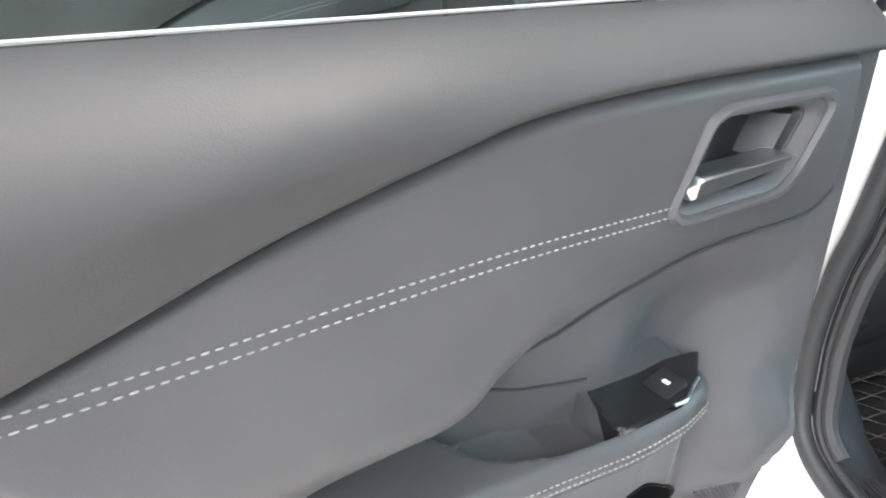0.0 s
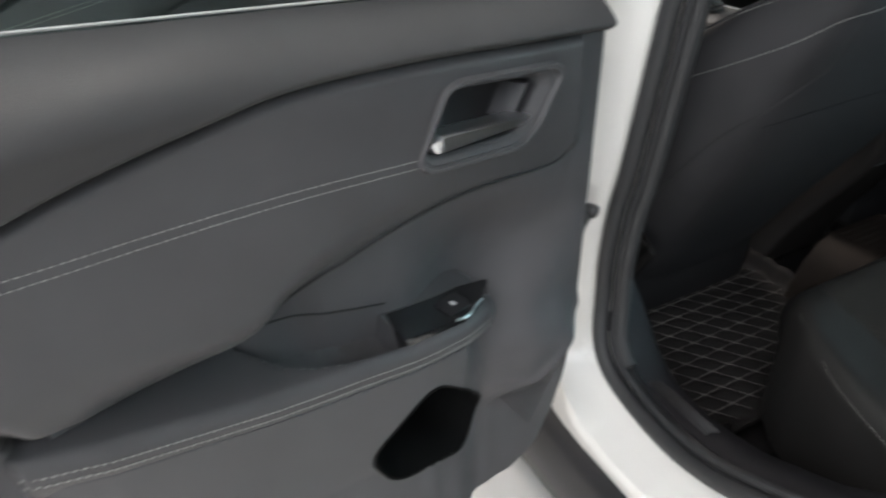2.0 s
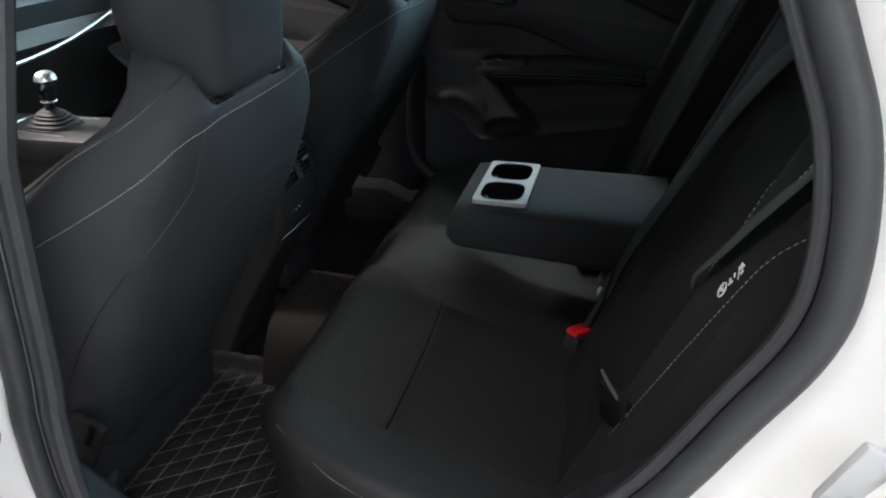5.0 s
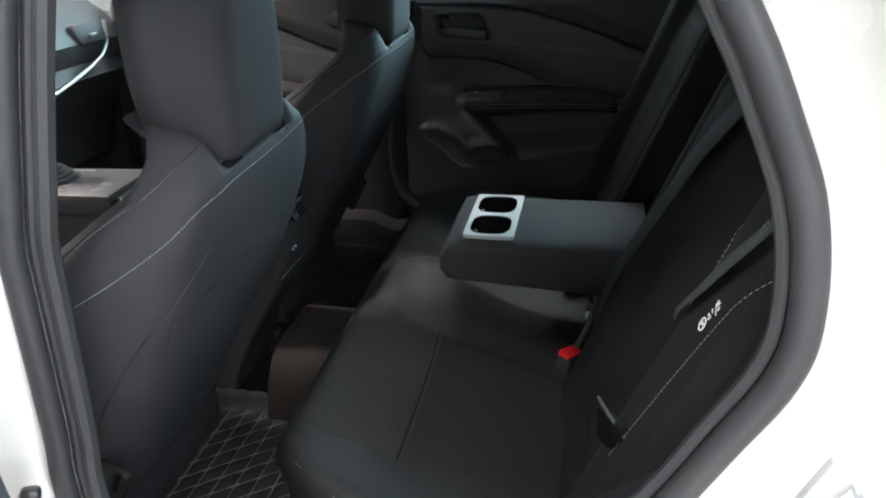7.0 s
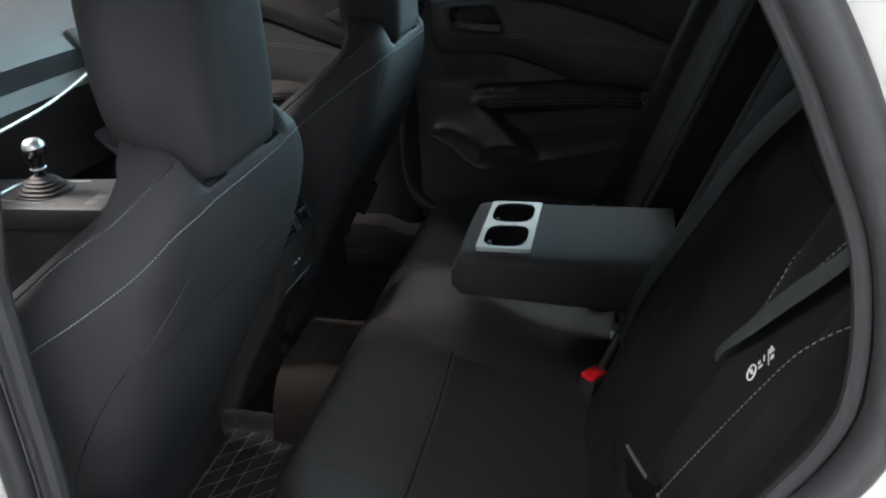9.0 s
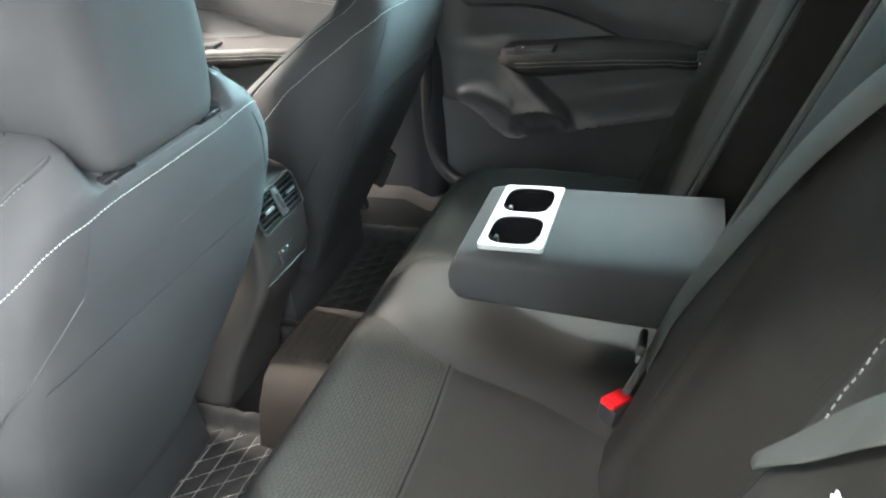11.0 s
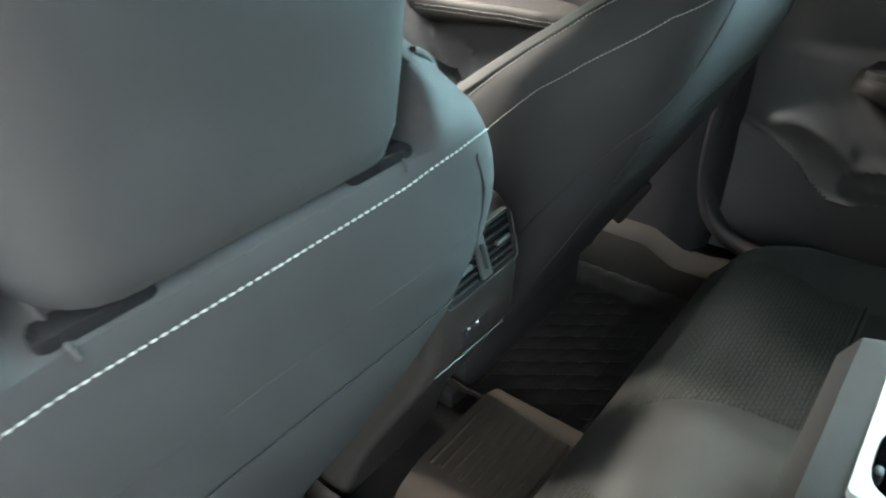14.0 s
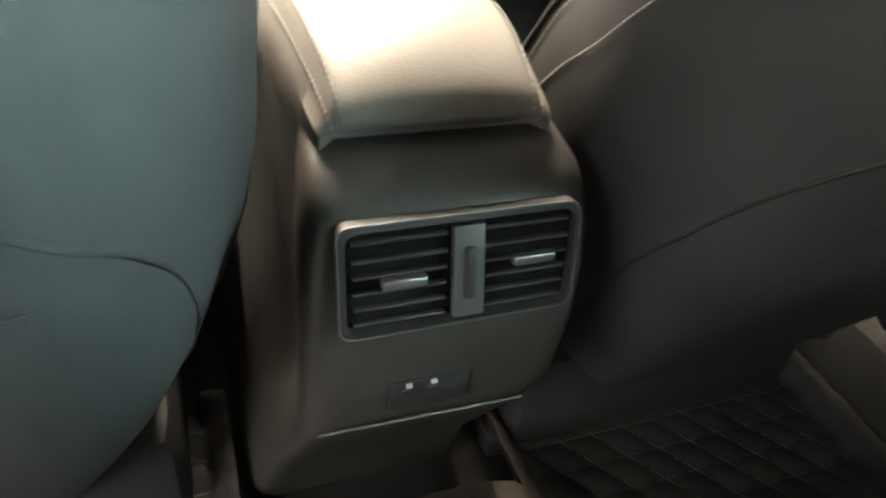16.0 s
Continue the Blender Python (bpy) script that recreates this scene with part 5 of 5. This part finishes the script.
sb_left, PL = backrest("rear_seat_back", -0.69, -0.14, -1, "black rear seat back with pale seams and printed airbag symbols")
sb_right, PR = backrest("rear_seat_back", 0.14, 0.61, 1, "black rear seat back beside the folded armrest")
def on_left(x, z, lift=0.0012):
    return PL((x + 0.69) / 0.55, (z - 0.60) / 0.66) + Vector((0, lift, lift * 0.4))
for pts in ([(-0.612, 0.855), (-0.622, 0.91), (-0.635, 0.98), (-0.651, 1.055), (-0.669, 1.12), (-0.683, 1.165)], [(-0.565, 1.03), (-0.583, 1.075), (-0.606, 1.125), (-0.630, 1.18)], [(-0.44, 1.118), (-0.498, 1.125), (-0.548, 1.125), (-0.570, 1.112), (-0.574, 1.09), (-0.580, 1.07)], [(-0.285, 1.048), (-0.295, 1.03), (-0.312, 1.015)]):
    part("seam_stitching", stitches([[on_left(p.x, p.y) for p in spline(pts, 50)]], 0.0042, 0.0022, 0.0004), M_THREAD, sb_left, "pale seam on the side bolster")
# outer wheel arch side pieces
for sgn in (-1, 1):
    rings = []
    for z, w in ((0.60, 0.03), (0.75, 0.045), (0.9, 0.055), (1.05, 0.06), (1.22, 0.06)):
        rings.append(ellipse_ring((sgn * (0.645 if sgn > 0 else 0.685), back_y(z) - 0.035, z), (1, 0, 0), (0, 1, 0), w, 0.045, 20, 2.6))
    wing = thing("side_bolster", (sgn * 0.645, -0.75, 0.62), "black upholstered side bolster beside the backrest", "car seat", "side bolsters")
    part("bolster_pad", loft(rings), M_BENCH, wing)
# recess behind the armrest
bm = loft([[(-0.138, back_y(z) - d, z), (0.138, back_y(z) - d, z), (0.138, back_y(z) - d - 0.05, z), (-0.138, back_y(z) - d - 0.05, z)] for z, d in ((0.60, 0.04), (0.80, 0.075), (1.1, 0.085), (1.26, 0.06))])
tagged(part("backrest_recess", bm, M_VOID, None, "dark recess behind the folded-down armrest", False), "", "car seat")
for sgn in (-1, 1):
    pts = [(sgn * 0.139, back_y(z) + 0.008, z) for z in (0.66, 0.8, 0.95, 1.1, 1.22)]
    part("edge_piping", tube(spline(pts, 16), 0.006, 8), M_STRAP, sb_left if sgn < 0 else sb_right, "grey edge piping")
# printed symbol
lt = Matrix.Translation(on_left(-0.631, 1.063, 0.0016)) @ pose(0, 0, 0, 90 - 20.8, 0, 180) @ pose(0, 0, 0, 0, 0, 72) @ Matrix.Diagonal((0.68, 0.68, 0.68, 1))
bm = tube([lt @ Vector((0.0095 * math.cos(a) - 0.026, 0.0095 * math.sin(a), 0)) for a in [2 * math.pi * k / 24 for k in range(24)]], 0.0007, 6, True)
tube([lt @ Vector((-0.026 - 0.0065, 0.0065, 0)), lt @ Vector((-0.026 + 0.0065, -0.0065, 0))], 0.0007, 5, False, bm)
for x, y, w, h in ((-0.026, 0.001, 0.004, 0.006), (-0.009, 0.004, 0.004, 0.004), (-0.007, -0.003, 0.009, 0.0025), (0.001, 0.004, 0.0025, 0.008), (0.017, -0.004, 0.006, 0.005), (0.010, 0.0, 0.0014, 0.022)):
    box(0, 0, 0, w, h, 0.0008, 0, lt @ Matrix.Translation((x, y, 0)), bm)
tube([lt @ Vector((0.013, 0.004, 0)), lt @ Vector((0.021, 0.004, 0)), lt @ Vector((0.017, 0.011, 0))], 0.0009, 5, True, bm)
part("airbag_symbol", bm, M_PRINT, sb_left, "white printed airbag warning symbols")

# ---------------------------------------------------------------- folded armrest
arm = thing("armrest_console", (0, -0.58, 0.74), "folded-down grey rear armrest with two cup holders", "armrest")
AX0, AX1, AY0, AY1, AZ = -0.118, 0.118, -0.405, -0.775, 0.853
HOLES = ((-0.046, -0.492), (0.046, -0.492))
def arm_top(y):
    return AZ - 0.004 - 0.02 * (y + 0.45) * 0.5
rings = []
for t in [k / 26 for k in range(27)]:
    y = lerp(AY0, AY1, t)
    zt, zb = arm_top(y), lerp(0.765, 0.745, t)
    nose = math.sqrt(max(0.0, 1 - (1 - min(1, t / 0.07)) ** 2))
    zc, hz = (zt + zb) / 2 - 0.008 * (1 - nose), (zt - zb) / 2 * lerp(0.45, 1, nose)
    w = 0.118 * lerp(0.93, 1, nose) * (1 - 0.0 * t)
    rings.append(ellipse_ring((0, y, zc), (1, 0, 0), (0, 0, 1), w, hz, 44, 7.0))
pad = part("armrest_pad", loft(rings), M_SEAT, arm)
# cup plate with two through holes
bmp = bmesh.new()
outer = rounded([(-0.0935, -0.446), (0.0935, -0.446), (0.0935, -0.540), (-0.0935, -0.540)], 0.006, 3)
edges_all = []
def loop(pts, z):
    vs = [bmp.verts.new((x, y, arm_top(y) + z)) for x, y in pts]
    es = [bmp.edges.new((vs[i], vs[(i + 1) % len(vs)])) for i in range(len(vs))]
    return vs, es
_, es = loop(outer, 0.006)
edges_all += es
hole_pts = []
for hx, hy in HOLES:
    pts = [(p.x, p.y) for p in ellipse_ring((hx, hy, 0), (1, 0, 0), (0, 1, 0), 0.0395, 0.0375, 36, 3.4)]
    hole_pts.append(pts)
    _, es = loop(pts, 0.006)
    edges_all += es
bmesh.ops.triangle_fill(bmp, use_beauty=True, edges=edges_all)
for pts, h0, h1 in [(outer, 0.006, -0.004)] + [(p, 0.006, -0.006) for p in hole_pts]:
    loft([[(x, y, arm_top(y) + h0) for x, y in pts], [(x, y, arm_top(y) + h1) for x, y in pts]], True, False, bmp)
bmp.normal_update()
bmesh.ops.delete(bmp, geom=[f for f in bmp.faces if abs(f.normal.z) > 0.5 and any((abs(f.calc_center_median().x - hx) / 0.0395) ** 3.4 + (abs(f.calc_center_median().y - hy) / 0.0375) ** 3.4 < 0.98 for hx, hy in HOLES)], context="FACES_ONLY")
bmesh.ops.remove_doubles(bmp, verts=bmp.verts, dist=0.0002)
cup_plate = part("cup_plate", bmp, M_SILVER, arm, "silver cup holder plate", False)
for (hx, hy), pts in zip(HOLES, hole_pts):
    def wall(k, z):
        return [(hx + (x - hx) * k, hy + (y - hy) * k, arm_top(y) + z) for x, y in pts]
    part("cup_well", loft([wall(1.0, 0.0045), wall(0.97, 0.0035), wall(0.95, -0.01), wall(0.90, -0.055), wall(0.86, -0.058), wall(0.2, -0.058)], True, "last"), M_GLOSS, cup_plate, "shiny black cup well")
    for dx, dy in ((0.0, 0.033), (0.002, -0.033)):
        part("cup_grip", box(hx + dx, hy + dy * 0.93, arm_top(hy) - 0.014, 0.012, 0.007, 0.014, 0.003), M_BLACK, cup_plate, "small rubber grip tab")

# the pad is opened under the plate for the wells
me = pad.data
bmw = bmesh.new()
bmw.from_mesh(me)
o = ORIGIN[arm]
kill = [f for f in bmw.faces if f.normal.z > 0.7 and -0.083 < (f.calc_center_median() + o).x < 0.083 and -0.532 < (f.calc_center_median() + o).y < -0.452]
bmesh.ops.delete(bmw, geom=kill, context="FACES")
bmw.to_mesh(me)
bmw.free()

# ---------------------------------------------------------------- belts and buckles
def buckle(loc, tilt, label):
    b = thing("belt_buckle", loc, label, "buckle", "belt buckles")
    m = Matrix.Translation(loc) @ tilt
    part("housing", box(0, 0, -0.012, 0.032, 0.060, 0.040, 0.008, m), M_BLACK, b)
    part("red_button", box(0, 0.002, 0.009, 0.025, 0.045, 0.012, 0.004, m), M_RED, b, "red push button")
    part("slot", box(0.0145, 0.002, 0.006, 0.004, 0.030, 0.010, 0.001, m), M_VOID, b)
    return b
buckle((-0.150, -0.655, 0.645), pose(0, 0, 0, 12, -6, 55), "red-topped belt buckle standing in the cushion gap")
buckle((0.100, -0.655, 0.655), pose(0, 0, 0, 30, 0, 20), "red-topped belt buckle beside the armrest")

def strap(pts, width, label, n=30, across=lambda p, t: (1, 0.0, 0.1), narrow=1.0):
    b = thing("seat_belt", pts[0], label, "seat belt", "seat belts")
    part("webbing", ribbon(spline(pts, n), width, 0.0014, across, None, narrow), M_STRAP, b)
    return b
sb1 = strap([(-0.165, -0.690, 0.745), (-0.165, back_y(0.84) + 0.020, 0.84), (-0.222, back_y(1.0) + 0.022, 1.0), (-0.268, back_y(1.1) + 0.024, 1.10), (-0.325, back_y(1.19) + 0.016, 1.19), (-0.36, back_y(1.26) - 0.03, 1.265)], 0.048, "grey seat belt running up the inner backrest edge")
part("tongue", box(-0.160, -0.680, 0.752, 0.022, 0.004, 0.020, 0.001, pose(0, 0, 0, 20, 10, 0)), M_CHROME, sb1, "steel belt tongue")
part("tongue_cap", box(-0.164, -0.682, 0.774, 0.050, 0.010, 0.016, 0.003, pose(0, 0, 0, 20, 10, 0)), M_BLACK, sb1, "black tongue cap")
strap([on_left(x, z, 0.008) for x, z in ((-0.555, 1.002), (-0.570, 1.026), (-0.592, 1.065), (-0.616, 1.11), (-0.645, 1.155), (-0.665, 1.21))], 0.034, "grey seat belt lying along the side bolster", across=lambda p, t: (0.8, 0.1, -0.6), narrow=0.15)
gd = thing("belt_guide", (-0.593, -0.705, 0.892), "black plastic belt guide with a pale rim", "belt guide")
part("guide_frame", tube(spline([(-0.570, -0.694, 0.902), (-0.595, -0.708, 0.896), (-0.624, -0.728, 0.888)], 10), 0.0020, 8), M_SATIN, gd, "pale rim of the guide")
part("guide_body", box(-0.594, -0.712, 0.874, 0.058, 0.012, 0.042, 0.005, pose(0, 0, 0, 0, 12, 30)), M_PIT, gd)
sb2 = strap([(0.60, -0.745, 0.80), (0.612, -0.752, 0.87), (0.635, -0.80, 1.0), (0.65, -0.86, 1.18)], 0.042, "dark seat belt hanging beside the far door", across=lambda p, t: (0.3, 1, 0))
part("tongue", box(0.615, -0.742, 0.875, 0.006, 0.030, 0.036, 0.002), M_CHROME, sb2, "steel belt tongue")
part("tongue_cap", box(0.617, -0.748, 0.905, 0.016, 0.050, 0.022, 0.004), M_BLACK, sb2, "black tongue cap")
for x in (-0.20, 0.13):
    tab = thing("anchor_tab", (x, -0.672, 0.662), "tiny pale child seat anchor tag in the seat gap", "tag", "anchor tags")
    part("tag", box(x, -0.670, 0.664, 0.010, 0.004, 0.013, 0.001), M_PRINT, tab)

# cap over the rail's end, beside the sill
cap = thing("rail_cap", (-0.52, 0.10, 0.40), "black plastic cap at the end of the seat rail", "cap")
part("cap_body", box(-0.520, 0.105, 0.435, 0.085, 0.085, 0.060, 0.016, pose(0, 0, 0, 0, 0, 20), None, 3), M_BLACK, cap)
part("tag", box(-0.545, 0.100, 0.4665, 0.018, 0.006, 0.002, 0.0005, pose(0, 0, 0, 0, 0, 30)), M_PRINT, cap, "small pale tag")

# ---------------------------------------------------------------- floor mats
def quilted(name, x0, x1, y0, y1, z, label, pitch=0.034, thread=0.0009, yarn=M_MATLINE):
    """A quilted mat: pillows between crossing seams, with thread on the seams."""
    t = thing(name, ((x0 + x1) / 2, (y0 + y1) / 2, z), label, "floor mat", "floor mats")
    nu, nv = int((x1 - x0) / 0.0055), int((y1 - y0) / 0.0055)
    def P(u, v):
        x, y = lerp(x0, x1, u), lerp(y0, y1, v)
        a, b = (x * 0.81 + y * 0.59) / pitch, y * 0.90 / pitch
        h = 0.0055 * (abs(math.sin(math.pi * a)) * abs(math.sin(math.pi * b))) ** 0.45
        e = min(x - x0, x1 - x, y - y0, y1 - y)
        return Vector((x, y, z + 0.010 + h + 0.03 * (1 - sstep(0.0, 0.03, e)) * (1 if x1 - x < 0.03 or x - x0 < 0.03 else 0.2)))
    part("quilt", slab(P, lambda u, v: P(u, v) - Vector((0, 0, 0.010)), nu, nv), M_MAT, t)
    bm = bmesh.new()
    for p, q in ((0.81, 0.59), (0.0, 0.90)):
        ks = [(x * p + y * q) / pitch for x in (x0, x1) for y in (y0, y1)]
        for k in range(math.ceil(min(ks)), math.floor(max(ks)) + 1):
            line = []
            for i in range(61):
                x = lerp(x0 + 0.006, x1 - 0.006, i / 60)
                y = (k * pitch - x * p) / q
                if y0 + 0.006 < y < y1 - 0.006:
                    line.append((x, y, z + 0.0122))
                elif line:
                    break
            if len(line) > 2:
                tube(line, thread, 5, False, bm)
    part("quilt_seams", bm, yarn, t, "thread of the crossing seams")
    return t
quilted("floor_mat", -0.585, -0.115, -0.24, 0.22, 0.40, "black quilted floor mat with pale crossing seams")
quilted("floor_mat", 0.160, 0.600, -0.24, 0.24, 0.40, "black quilted floor mat with crossing seams in a shaded thread colour", thread=0.0006, yarn=M_MATLINE_SHADED)
tun = thing("tunnel_mat", (0.02, -0.05, 0.40), "brown ribbed rubber mat over the centre tunnel", "floor mat")
rings = []
for y in [lerp(-0.02, -0.27, k / 12) for k in range(13)]:
    rings.append([(x, y, z) for x, z in ((-0.17, 0.395), (-0.135, 0.490), (-0.10, 0.530), (-0.06, 0.544), (0.082, 0.544), (0.118, 0.530), (0.155, 0.485), (0.19, 0.395))])
part("mat_sheet", loft(rings), M_TUNNEL, tun)
bm = None
for k in range(15):
    bm = box(0.01, lerp(-0.035, -0.255, k / 14), 0.5455, 0.13, 0.006, 0.004, 0.0015, None, bm, 1)
part("ribs", bm, M_TUNNEL, tun, "raised rubber ribs")

# ---------------------------------------------------------------- floor tiles
TILE = bpy.data.meshes.new("tile")
b = box(0, 0, 0, 0.596, 0.596, 0.010, 0.002, None, None, 1)
b.to_mesh(TILE)
b.free()
TILE.materials.append(M_TILE)
floor = bpy.data.objects["floor"]
for i in range(-8, 9):
    for j in range(-8, 9):
        t = new("tile", TILE)
        t.parent = floor
        t.location = (i * 0.6 - 0.12, j * 0.6 + 0.05, 0.0)
